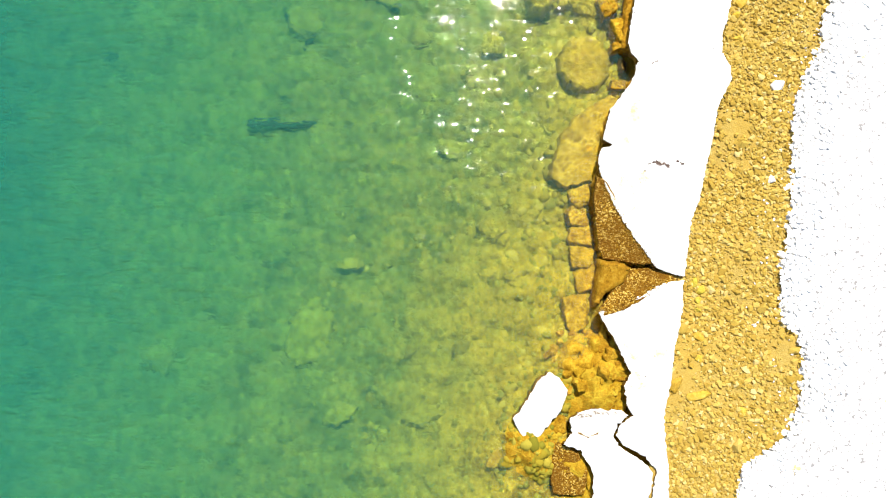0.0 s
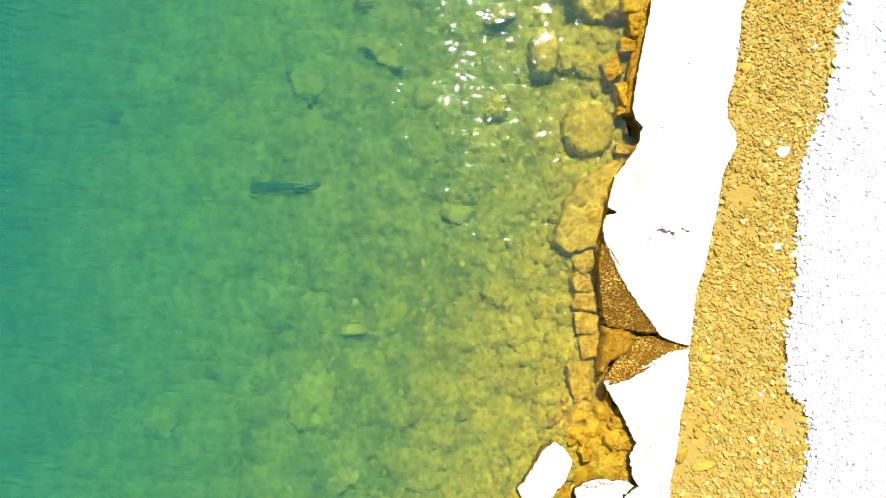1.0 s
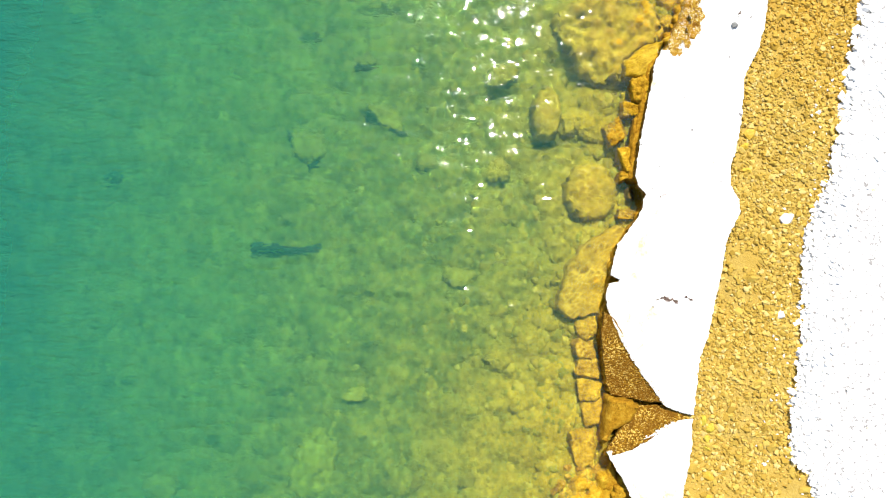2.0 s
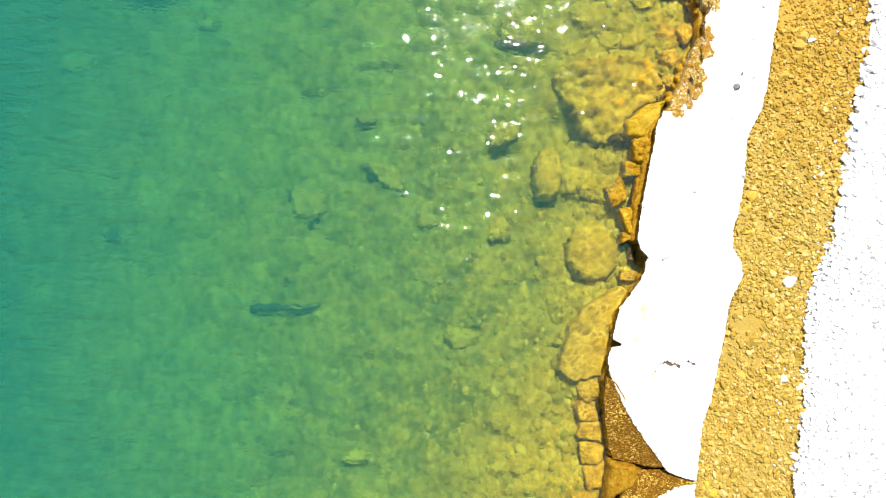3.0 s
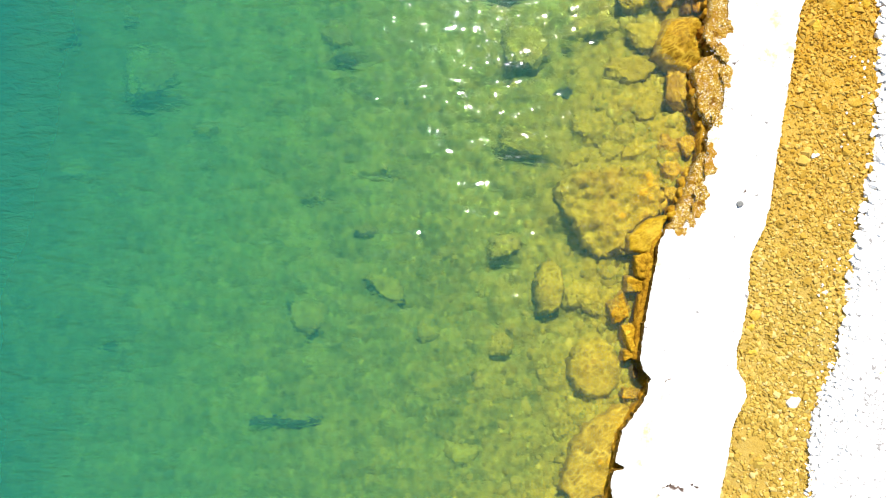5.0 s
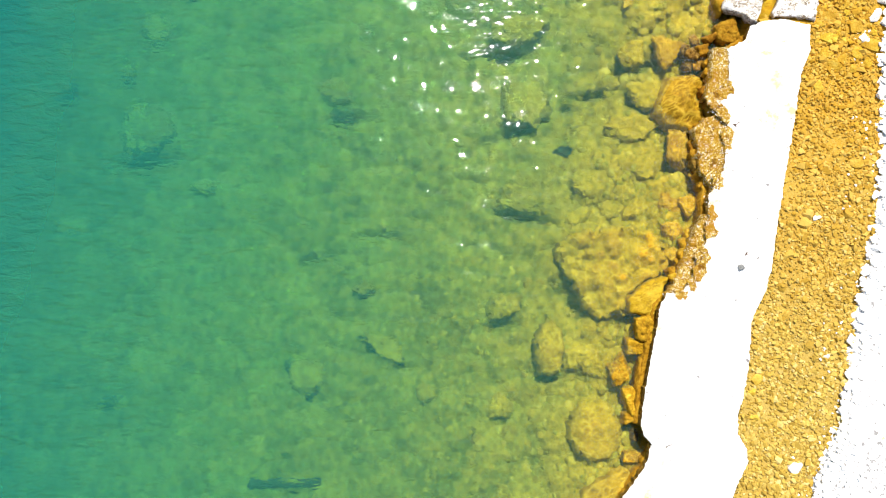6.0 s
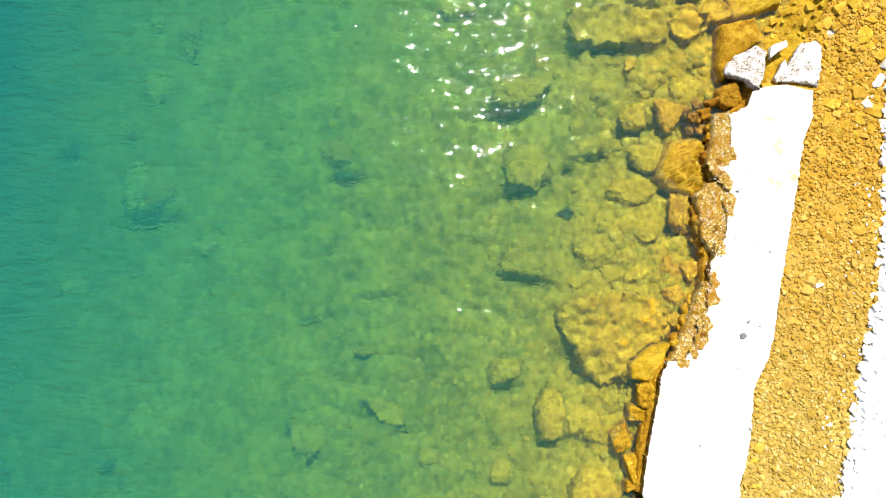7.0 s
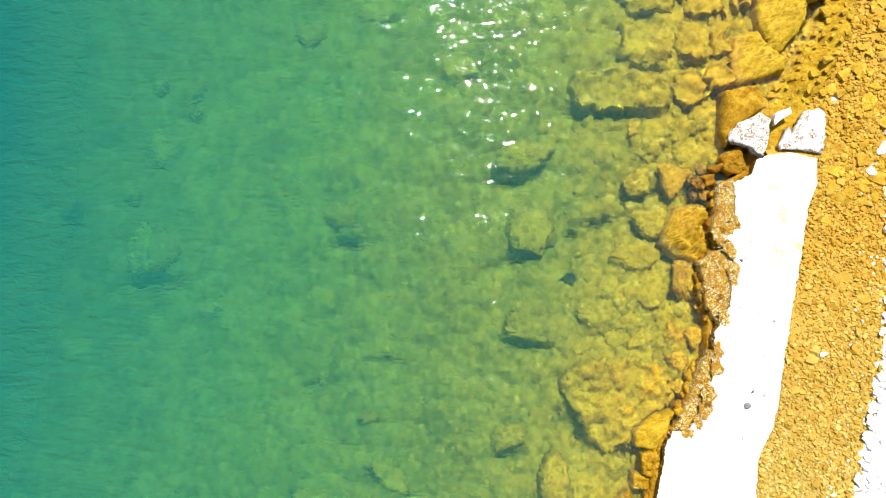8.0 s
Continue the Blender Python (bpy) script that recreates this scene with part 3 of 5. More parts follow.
def slab(name, outline, top, thick, material, seed, jitter=0.008, flare=-0.02, parent=None, step=0.05, side=None, relief=0.0, grain=0.0, rim=((0, -0.012), (0.012, 0.0))):
    """A broken slab: a ragged outline, a worn rim, uneven sides and a top with some relief. top is a function of x and y."""
    rng = random.Random(seed)
    ring = rugged(outline, step, jitter, rng)
    n = len(ring)
    area = sum(a[0] * b[1] - b[0] * a[1] for a, b in zip(ring, ring[1:] + ring[:1]))
    if area < 0:
        ring.reverse()
    levels = []
    for drop, out in rim + ((thick * 0.45, flare * 0.5), (thick, flare)):
        row = []
        for i in range(n):
            (xa, ya), (x, y), (xb, yb) = ring[i - 1], ring[i], ring[(i + 1) % n]
            l = math.hypot(xb - xa, yb - ya) or 1
            o = out + (rng.gauss(0, 0.012) if drop > thick * 0.4 else 0)
            px, py = x + (yb - ya) / l * o, y - (xb - xa) / l * o
            row.append((px, py, top(px, py) - drop))
        levels.append(row)
    flat = [Vector(p[:2]) for p in levels[0]]
    if grain:
        xs, ys = [p.x for p in flat], [p.y for p in flat]
        inner = [Vector((x + rng.uniform(-0.3, 0.3) * grain, y + rng.uniform(-0.3, 0.3) * grain)) for x in np.arange(min(xs), max(xs), grain) for y in np.arange(min(ys), max(ys), grain)]
    else:
        inner = []
    cut = geometry.delaunay_2d_cdt(flat + inner, [], [list(range(n))], 1, 1e-5)
    bm = bmesh.new()
    made = []
    for p, first in zip(cut[0], cut[3]):
        edge = any(k < n for k in first)
        lift = 0 if edge or not relief else relief * float(relief_at(np.array([p.x]), np.array([p.y]), seed)[0])
        made.append(bm.verts.new((p.x, p.y, top(p.x, p.y) + lift)))
    for f in cut[2]:
        bm.faces.new([made[k] for k in f])
    rows = [[bm.verts.new(p) for p in row] for row in levels]
    sides = []
    for a, b in zip(rows, rows[1:]):
        for i in range(n):
            sides.append(bm.faces.new((a[i - 1], b[i - 1], b[i], a[i])))
    under = geometry.delaunay_2d_cdt([Vector(p[:2]) for p in levels[-1]], [], [list(range(n))], 1, 1e-5)
    below = [bm.verts.new((p.x, p.y, top(p.x, p.y) - thick)) for p in under[0]]
    for f in under[2]:
        bm.faces.new([below[k] for k in reversed(f)])
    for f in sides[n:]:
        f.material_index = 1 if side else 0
    bmesh.ops.remove_doubles(bm, verts=bm.verts[:], dist=0.0008)
    bmesh.ops.recalc_face_normals(bm, faces=bm.faces[:])
    if relief:
        for f in bm.faces:
            f.smooth = True
    ob = part(name, bm, material, parent)
    if side:
        ob.data.materials.append(side)
    return ob


def dome(cx, cy, z, fall):
    """A rounded top, highest at its middle."""
    return lambda x, y: z - fall * ((x - cx) ** 2 + (y - cy) ** 2)


ROCK_RIM = ((0, -0.07), (0.012, -0.04), (0.035, -0.015), (0.08, 0.0))


def flat_rock(name, outline, top, thick, material, seed, relief=0.035, rough=0.012, lumps=0.0, rim=ROCK_RIM):
    """A broad natural rock with a rounded rim and an uneven top."""
    lifted = lambda x, y: top(x, y) + SEA + lumps * (float(cobbles(np.array([x]), np.array([y]), 0.2, seed)[0]) - 0.3)
    return slab(name, [(x * 0.987, y) for x, y in outline], lifted, thick, material, seed, rough, 0.04, relief=relief, grain=0.05, rim=rim, step=0.06)


def tilted(px, py, z, nx, ny, slope):
    """A plane that falls by slope away from the line through (px, py) along the direction (nx, ny)."""
    l = math.hypot(nx, ny)
    return lambda x, y: z - slope * ((x - px) * nx + (y - py) * ny) / l


def assembled(name, body, part_name):
    """An empty at the base of a body, which becomes its first part."""
    box = [Vector(c) for c in body.bound_box]
    mid = sum(box, Vector()) / 8
    base = new(name)
    base.location = (mid.x, mid.y, min(c.z for c in box))
    body.name = part_name
    hang(body, base)
    return base


def hang(ob, base):
    ob.parent = base
    ob.location = [-c for c in base.location]
    return ob


level = lambda z: (lambda x, y: z)
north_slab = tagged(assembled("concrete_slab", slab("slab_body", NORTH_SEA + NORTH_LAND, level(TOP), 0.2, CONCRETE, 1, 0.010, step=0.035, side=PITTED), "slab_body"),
                    "long sun-bleached white concrete walkway slab with broken edges", "concrete slab", "broken walkway")
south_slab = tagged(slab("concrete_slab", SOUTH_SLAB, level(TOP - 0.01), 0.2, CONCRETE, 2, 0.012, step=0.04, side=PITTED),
                    "cracked white concrete slab snapped off the walkway", "concrete slab", "broken walkway")
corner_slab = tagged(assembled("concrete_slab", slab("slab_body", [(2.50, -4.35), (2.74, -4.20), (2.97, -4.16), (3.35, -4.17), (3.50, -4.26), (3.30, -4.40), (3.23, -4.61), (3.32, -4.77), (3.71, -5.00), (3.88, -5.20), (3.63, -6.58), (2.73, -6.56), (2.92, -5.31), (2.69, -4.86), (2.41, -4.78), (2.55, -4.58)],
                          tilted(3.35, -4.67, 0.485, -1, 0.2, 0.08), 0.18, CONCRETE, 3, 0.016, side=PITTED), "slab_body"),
                     "shattered white concrete slab corner sagging to the water", "concrete slab", "broken walkway")
sag = tilted(3.35, -4.67, 0.489, -1, 0.2, 0.08)
hang(slab("crack", [(2.63, -4.56), (2.81, -4.62), (2.98, -4.54), (2.97, -4.59), (2.81, -4.67), (2.65, -4.60)], sag, 0.03, PITTED, 51, 0.012, 0.0), corner_slab)["label"] = "dark brown crack in the concrete"
hang(slab("spall", [(2.52, -4.36), (2.66, -4.25), (2.94, -4.19), (3.32, -4.19), (3.44, -4.26), (3.28, -4.27), (3.04, -4.26), (2.86, -4.30), (2.69, -4.34)], sag, 0.03, CHIPPED, 52, 0.02, 0.0), corner_slab)["label"] = "crumbled brown and pale broken rim"
tagged(slab("wet_slab", [(2.32, -4.82), (2.50, -4.80), (2.67, -4.92), (2.84, -5.26), (2.76, -5.66), (2.25, -5.65), (2.21, -5.15)], tilted(2.65, -5.06, 0.30, -1, 0, 0.2), 0.2, AGGREGATE, 53, 0.016, relief=0.02, grain=0.05),
       "wet brown slab piece with exposed aggregate below the corner", "concrete slab", "broken walkway")
white_block = tagged(slab("concrete_block", [(1.56, -4.38), (1.80, -4.05), (1.99, -3.68), (2.18, -3.55), (2.33, -3.67), (2.48, -3.87), (2.42, -4.09), (2.23, -4.42), (1.99, -4.70), (1.85, -4.87), (1.72, -4.71)],
                          tilted(2.07, -4.16, 0.36, -0.4, -1, 0.12), 0.55, CONCRETE, 4, 0.015, -0.03, side=PITTED, relief=0.02, grain=0.06),
                     "fallen white concrete block lying in the shallows", "concrete block")
wet_north = tagged(assembled("wet_slab", slab("slab_body", [(2.94, -0.19), (3.04, -0.24), (3.17, -0.39), (3.33, -0.72), (3.48, -1.01), (3.76, -1.39), (3.96, -1.70), (3.69, -1.72), (3.40, -1.67), (3.09, -1.62), (3.02, -1.44), (2.96, -1.07), (2.91, -0.58)],
                        tilted(3.01, -0.31, TOP - 0.012, -0.83, -0.56, 0.28), 0.16, AGGREGATE, 5, relief=0.02, grain=0.05), "slab_body"),
                   "wet brown slab corner with exposed aggregate tilting seaward", "concrete slab", "broken walkway")
wet_south = tagged(assembled("wet_slab", slab("slab_body", [(4.34, -1.97), (4.22, -2.04), (3.93, -2.18), (3.64, -2.37), (3.35, -2.51), (3.06, -2.61), (2.99, -2.52), (3.18, -2.23), (3.42, -2.01), (3.52, -1.79), (3.96, -1.76)],
                        tilted(4.38, -1.95, TOP - 0.02, -0.4, 0.91, 0.3), 0.16, AGGREGATE, 6, relief=0.02, grain=0.05), "slab_body"),
                   "wet brown slab wedge with exposed aggregate beside the crack", "concrete slab", "broken walkway")
tagged(flat_rock("wedge_stone", [(3.10, -1.66), (3.39, -1.69), (3.59, -1.78), (3.46, -2.05), (3.20, -2.22), (3.00, -2.46), (3.01, -2.22)],
                          tilted(3.49, -1.89, 0.36, -1, -0.2, 0.3), 0.4, GOLD, 7, 0.02),
                     "smooth orange stone wedge in the broken walkway", "stone")
for i, ledge in enumerate(([(4.87, 8.68), (5.15, 8.68), (5.17, 8.14), (5.10, 7.89), (4.88, 7.81), (4.71, 7.77), (4.79, 8.11)],
                           [(4.97, 7.50), (5.12, 7.57), (5.21, 7.40), (5.14, 7.10), (5.08, 6.80), (5.06, 6.31), (4.85, 6.06), (4.71, 6.32), (4.59, 6.52), (4.57, 6.92), (4.50, 7.22), (4.74, 7.43)],
                           [(4.65, 5.73), (4.87, 5.73), (4.88, 5.45), (4.75, 5.25), (4.71, 4.78), (4.57, 4.52), (4.30, 4.28), (3.98, 4.25), (4.25, 4.79), (4.39, 5.17), (4.53, 5.55)])):
    tagged(slab("eroded_ledge", ledge, tilted(ledge[2][0], ledge[2][1], 0.488, -1, 0, 0.16), 0.3, LEDGE, 10 + i, 0.012, 0.02, relief=0.05, grain=0.04),
           "eroded brown ledge of pebbly concrete along the slab", "ledge", "eroded ledges")
tagged(slab("slab_fragment", [(5.07, 9.55), (5.30, 9.74), (5.60, 9.89), (5.75, 9.78), (5.70, 9.42), (5.61, 9.10), (5.44, 9.23), (5.29, 9.34), (5.07, 9.40)],
            tilted(5.58, 9.45, 0.48, -1, 0.5, 0.25), 0.2, CHIPPED, 20, 0.015, relief=0.05, grain=0.04),
       "chipped grey and white concrete fragment leaning on rocks", "concrete fragment", "slab fragments")
frag = tagged(assembled("slab_fragment", slab("chipped_core", [(6.14, 9.49), (6.35, 9.93), (6.65, 9.94), (6.71, 9.84), (6.69, 9.49), (6.63, 9.18), (6.34, 9.21), (6.08, 9.26), (5.94, 9.23), (5.90, 9.33), (6.10, 9.64)],
                   tilted(6.53, 9.57, 0.5, -1, 0, 0.1), 0.2, CHIPPED, 21, 0.015, relief=0.03, grain=0.04), "chipped_core"),
              "square white concrete fragment with a chipped side", "concrete fragment", "slab fragments")
hang(slab("plaster_coat", [(6.27, 9.30), (6.38, 9.62), (6.43, 9.89), (6.64, 9.91), (6.69, 9.83), (6.67, 9.49), (6.61, 9.21)], tilted(6.53, 9.57, 0.515, -1, 0, 0.1), 0.03, CONCRETE, 22, 0.012, 0.0), frag)["label"] = "smooth white plaster coat"
tagged(slab("slab_fragment", [(5.83, 9.74), (5.88, 9.89), (6.13, 9.99), (6.15, 9.89), (5.97, 9.77), (5.85, 9.67)], level(0.45), 0.15, CONCRETE, 23),
       "small white concrete fragment among the rubble", "concrete fragment", "slab fragments")

rk = random.Random(77)
for k in range(34):
    i = rk.randrange(24, 41)
    f, r = rk.random(), rk.uniform(0.05, 0.13)
    (xa, ya), (xb, yb) = NORTH_SEA[i], NORTH_SEA[i + 1]
    cx, cy = xa + (xb - xa) * f + rk.uniform(-0.02, 0.07), ya + (yb - ya) * f - rk.uniform(0, 0.04)
    blob = [(cx + r * rk.uniform(0.55, 1.1) * math.cos(a), cy + 1.4 * r * rk.uniform(0.55, 1.1) * math.sin(a)) for a in (q * math.tau / 9 for q in range(9))]
    hang(slab("crust_patch", blob, level(TOP + 0.004 + 0.0003 * k), 0.02, LEDGE, 300 + k, 0.018, 0.0, step=0.03), north_slab)["label"] = "golden pebbly crust where the skin has worn off"
for pts in ([(3.81, -0.00), (3.91, 0.07), (4.04, 0.08), (4.12, 0.04), (4.22, 0.02), (4.20, -0.04), (4.10, -0.02), (4.05, -0.05), (3.97, 0.01), (3.89, 0.02)],
            [(4.31, 0.07), (4.40, 0.05), (4.48, -0.00), (4.40, 0.02)], [(3.88, 1.77), (3.96, 1.80), (4.00, 1.84), (3.95, 1.82)],
            [(5.30, 4.97), (5.35, 5.03), (5.33, 5.09), (5.28, 5.01)], [(5.50, 4.95), (5.56, 5.00), (5.54, 4.93)], [(5.13, 7.30), (5.27, 7.35), (5.21, 7.27)]):
    hang(slab("spall", pts, level(TOP + 0.004), 0.03, SPALLED, 50, 0.02, 0.0, step=0.025), north_slab)["label"] = "brown spalled pit in the concrete"
# the old wall below the slab's straight stretch, and the strip under its edges
tagged(slab("wall_seaward", [(3.43, 2.13), (3.48, 2.62), (3.54, 2.93), (3.72, 3.79), (3.79, 4.18), (3.93, 4.33), (4.33, 4.46), (4.43, 3.97), (4.07, 2.32), (3.73, 2.03)],
            level(0.29), 0.75, WALL, 30, 0.012, 0.04, relief=0.04, grain=0.1), "low golden limestone wall below the slab", "wall", kind="structure")
tagged(slab("wall_footing", [(3.05, 0.28), (3.13, 0.72), (3.23, 0.99), (3.47, 1.33), (3.65, 1.61), (3.74, 1.79), (4.52, 1.93), (4.30, -0.03), (4.04, -1.60), (3.39, -1.63), (3.06, -1.59), (2.98, -1.09), (2.94, -0.60), (2.98, -0.11)],
            level(0.27), 0.7, WALL, 31, 0.02, 0.04, relief=0.04, grain=0.1), "rough golden stone footing under the slab", "wall", kind="structure")
tagged(slab("wall_footing", [(3.10, -2.63), (3.37, -3.18), (3.62, -3.58), (3.56, -4.28), (3.35, -4.67), (3.06, -4.47), (2.76, -4.46), (2.65, -4.76), (3.03, -6.36), (4.03, -6.39), (3.96, -3.99), (4.18, -2.20), (3.48, -2.09)],
            level(0.27), 0.7, GOLD, 32, 0.02, 0.04, relief=0.04, grain=0.1), "rough golden stone footing under the slab", "wall", kind="structure")
tagged(slab("wall_footing", [(4.38, 4.56), (4.58, 5.26), (4.68, 6.19), (4.73, 7.12), (4.84, 8.06), (4.99, 8.65), (5.58, 9.02), (6.31, 8.98), (6.08, 7.34), (5.54, 4.97), (5.03, 4.07)],
            level(0.285), 0.7, GOLD, 33, 0.02, 0.04, relief=0.04, grain=0.1), "rough golden stone footing under the slab", "wall", kind="structure")


# ---------------------------------------------------------------- rocks
def rock_mesh(name, w, h, t, seed, material, blocky=0.0, detail=4, wear=0.06):
    """An angular, worn stone of that width, length and thickness, its base at z = 0."""
    rng = random.Random(seed)
    if detail == 3:
        bm = bmesh.new()
        for _ in range(15):
            v = Vector((rng.uniform(-1, 1), rng.uniform(-1, 1), rng.uniform(-1, 1)))
            v *= 1 / max(abs(v.x), abs(v.y), abs(v.z)) if blocky else 1 / v.length
            v *= rng.uniform(0.8, 1.0)
            bm.verts.new((v.x * w / 2, v.y * h / 2, (v.z + 1) * t / 2))
        res = bmesh.ops.convex_hull(bm, input=bm.verts)
        bmesh.ops.delete(bm, geom=[g for g in res["geom_interior"] if isinstance(g, bmesh.types.BMVert)], context='VERTS')
        bmesh.ops.bevel(bm, geom=bm.edges[:], offset=min(w, h) * 0.03, segments=1, affect='EDGES', clamp_overlap=True)
        return bm
    planes = []
    if blocky:
        for ax in ((1, 0, 0), (-1, 0, 0), (0, 1, 0), (0, -1, 0), (0, 0, 1), (0, 0, -1)):
            v = Vector(ax) + Vector((rng.gauss(0, 0.16), rng.gauss(0, 0.16), rng.gauss(0, 0.10)))
            planes.append((*v.normalized(), rng.uniform(0.9, 1.0)))
        for _ in range(5):
            v = Vector((rng.gauss(0, 1), rng.gauss(0, 1), rng.gauss(0, 0.8))).normalized()
            planes.append((*v, rng.uniform(1.0, 1.25)))
    else:
        for _ in range(15):
            v = Vector((rng.gauss(0, 1), rng.gauss(0, 1), rng.gauss(0, 0.7))).normalized()
            planes.append((*v, rng.uniform(0.78, 1.05)))
        planes.append((rng.gauss(0, 0.12), rng.gauss(0, 0.12), 1.0, 0.7))
    pl = np.array(planes)
    bm = bmesh.new()
    bmesh.ops.create_icosphere(bm, subdivisions=detail, radius=1)
    d = np.array([v.co[:] for v in bm.verts])
    p = 34 if blocky else 20
    q = np.maximum(d @ pl[:, :3].T, 0) / pl[:, 3]
    r = (q ** p).sum(1) ** (-1 / p)
    co = d * r[:, None]
    co = co / np.abs(co).max(0)
    off = Vector((seed * 1.7, seed * 0.3, seed * 2.9))
    for v, c, dd in zip(bm.verts, co, d):
        k = Vector(c) * (max(w, h) * 2.2) + off
        push = 1 + wear * (1.2 * noise.noise(k * 1.6) + 0.8 * noise.noise(k * 4.5) + 0.5 * noise.noise(k * 11) + 0.3 * noise.noise(k * 22))
        v.co = (c[0] * push * w / 2, c[1] * push * h / 2, (c[2] * push + 1) * t / 2)
    for f in bm.faces:
        f.smooth = detail > 3
    return bm


rock_seed = [100]
IN_WATER = ("stone_block", "rubble_rock", "boulder", "shore_rock", "pitted_rock", "dark_rock", "yellow_stone", "dark_stone")


def rock(name, x, y, w, h, top, t, material, label, turn=0.0, blocky=0.0, detail=5, wear=0.09, group="", lean=(0, 0)):
    rock_seed[0] += 1
    if name in IN_WATER:
        x, top = x * 0.987, top + SEA * min(1, max(0, 1.1 - (along(SHORE, y) - x) / 7))
    ob = part(name, rock_mesh(name, w, h, t, rock_seed[0], material, blocky, detail, wear), material)
    ob.matrix_world = pose(x, y, top - t, lean[0], lean[1], turn)
    return tagged(ob, label, "rock", group)


FOOT = "square-cut golden stone block in the water at the wall foot"
for x, y, w, h, top, turn in ((2.79, -0.50, 0.47, 0.55, -0.03, 12), (2.74, -0.86, 0.45, 0.38, -0.05, 3), (2.79, -1.21, 0.47, 0.40, -0.04, -6),
                              (2.84, -1.57, 0.45, 0.42, -0.07, 5), (2.91, -1.97, 0.47, 0.50, -0.06, 14)):
    rock("stone_block", x, y, w, h, top, 0.42, FOOTROCK, FOOT, turn, 1, group="wall foot blocks")
rock("stone_block", 2.72, -2.56, 0.65, 0.67, 0.0, 0.5, FOOTROCK, "large rounded golden stone block beside the broken slab", 20, 1, group="wall foot blocks", wear=0.09)
rock("stone_block", 2.77, -3.14, 0.59, 0.40, -0.07, 0.4, FOOTROCK, FOOT, -5, 1, group="wall foot blocks")
for x, y, w, h, top, t in ((3.16, -3.13, 0.36, 0.66, 0.22, 0.4), (3.16, -3.52, 0.36, 0.34, 0.18, 0.3), (2.92, -3.72, 0.31, 0.40, 0.12, 0.3), (3.08, -3.91, 0.48, 0.34, 0.16, 0.3),
                           (3.47, -3.48, 0.26, 0.41, 0.24, 0.3), (2.42, -4.51, 0.40, 0.41, 0.1, 0.3), (2.72, -4.01, 0.37, 0.28, 0.08, 0.3), (2.62, -3.72, 0.30, 0.26, 0.04, 0.25),
                           (2.31, -4.91, 0.49, 0.40, 0.1, 0.3), (1.61, -4.89, 0.50, 0.42, 0.05, 0.3), (2.87, -3.37, 0.29, 0.30, 0.1, 0.3), (3.31, -3.80, 0.28, 0.26, 0.2, 0.25),
                           (1.31, -5.14, 0.45, 0.36, 0.0, 0.3), (2.10, -5.25, 0.49, 0.50, 0.12, 0.35), (3.29, -3.26, 0.22, 0.30, 0.26, 0.25), (2.56, -3.37, 0.34, 0.30, -0.02, 0.25)):
    rock("rubble_rock", x, y, w, h, top, t, GOLD if top > 0.06 else FOOTROCK, "rough orange limestone rubble at the water's edge", random.uniform(0, 180), 0, group="shore rubble", wear=0.1)
tagged(flat_rock("rubble_bank", [(2.43, -3.05), (2.89, -2.91), (3.13, -2.93), (3.28, -3.23), (3.55, -3.55), (3.57, -3.92), (3.37, -4.14), (3.06, -4.25), (2.65, -4.23), (2.47, -3.98), (2.25, -3.55)],
                 dome(3.0, -3.55, 0.02, 0.25), 0.5, GOLD, 91, 0.16, 0.03, 0.3), "low bank of wet orange rock below the slab", "rock")
rs = random.Random(8)
for _ in range(40):
    x, y = rs.uniform(2.2, 3.45), rs.uniform(-3.92, -2.9)
    if x < 2.5 and -4.6 < y < -3.4:
        continue
    g, w = ground_height(np.array([x]), np.array([y]))[0], rs.uniform(0.10, 0.26)
    rock("rubble_rock", x, y, w, w * rs.uniform(0.7, 1.1), g + w * 0.5 - SEA, w * 0.8, GOLD, "small orange limestone rubble at the water's edge", rs.uniform(0, 180), rs.random() < 0.4, 3, group="shore rubble")
big_tilted = tagged(flat_rock("tilted_rock", [(3.31, 1.33), (3.48, 1.22), (3.45, 0.93), (3.25, 0.74), (3.15, 0.34), (3.09, -0.05), (3.04, -0.21), (2.69, -0.32), (2.49, -0.36), (2.22, -0.16), (2.34, 0.23), (2.44, 0.63), (2.80, 1.03)],
                         tilted(3.12, 0.38, -0.01, -0.93, 0.35, 0.12), 0.5, WETGOLD, 40, 0.05, 0.018, 0.03, ((0, -0.025), (0.02, -0.008), (0.05, 0.0))), "large tilted flat golden rock slab half under water", "rock")
tagged(flat_rock("flat_rock", [(2.19, 5.11), (2.34, 5.32), (2.74, 5.51), (3.64, 5.53), (4.12, 5.27), (4.15, 4.75), (3.54, 4.46), (3.40, 4.00), (2.95, 3.90), (2.65, 4.13), (2.48, 4.57)],
                        tilted(3.12, 4.67, -0.14, -1, 0, 0.07), 0.5, SEABED, 41, 0.10, 0.035, 0.26, ((0, -0.08), (0.02, -0.045), (0.05, -0.015), (0.10, 0.02))), "broad flat golden rock shelf just under water", "rock")
tagged(flat_rock("wedge_rock", [(3.42, 4.26), (3.76, 4.55), (4.13, 4.65), (4.06, 4.43), (3.91, 3.91), (3.47, 4.02)], tilted(3.83, 4.17, 0.12, -1, 0.3, 0.25), 0.6, WETGOLD, 42, 0.03),
       "wedge-shaped golden rock against the wall", "rock")
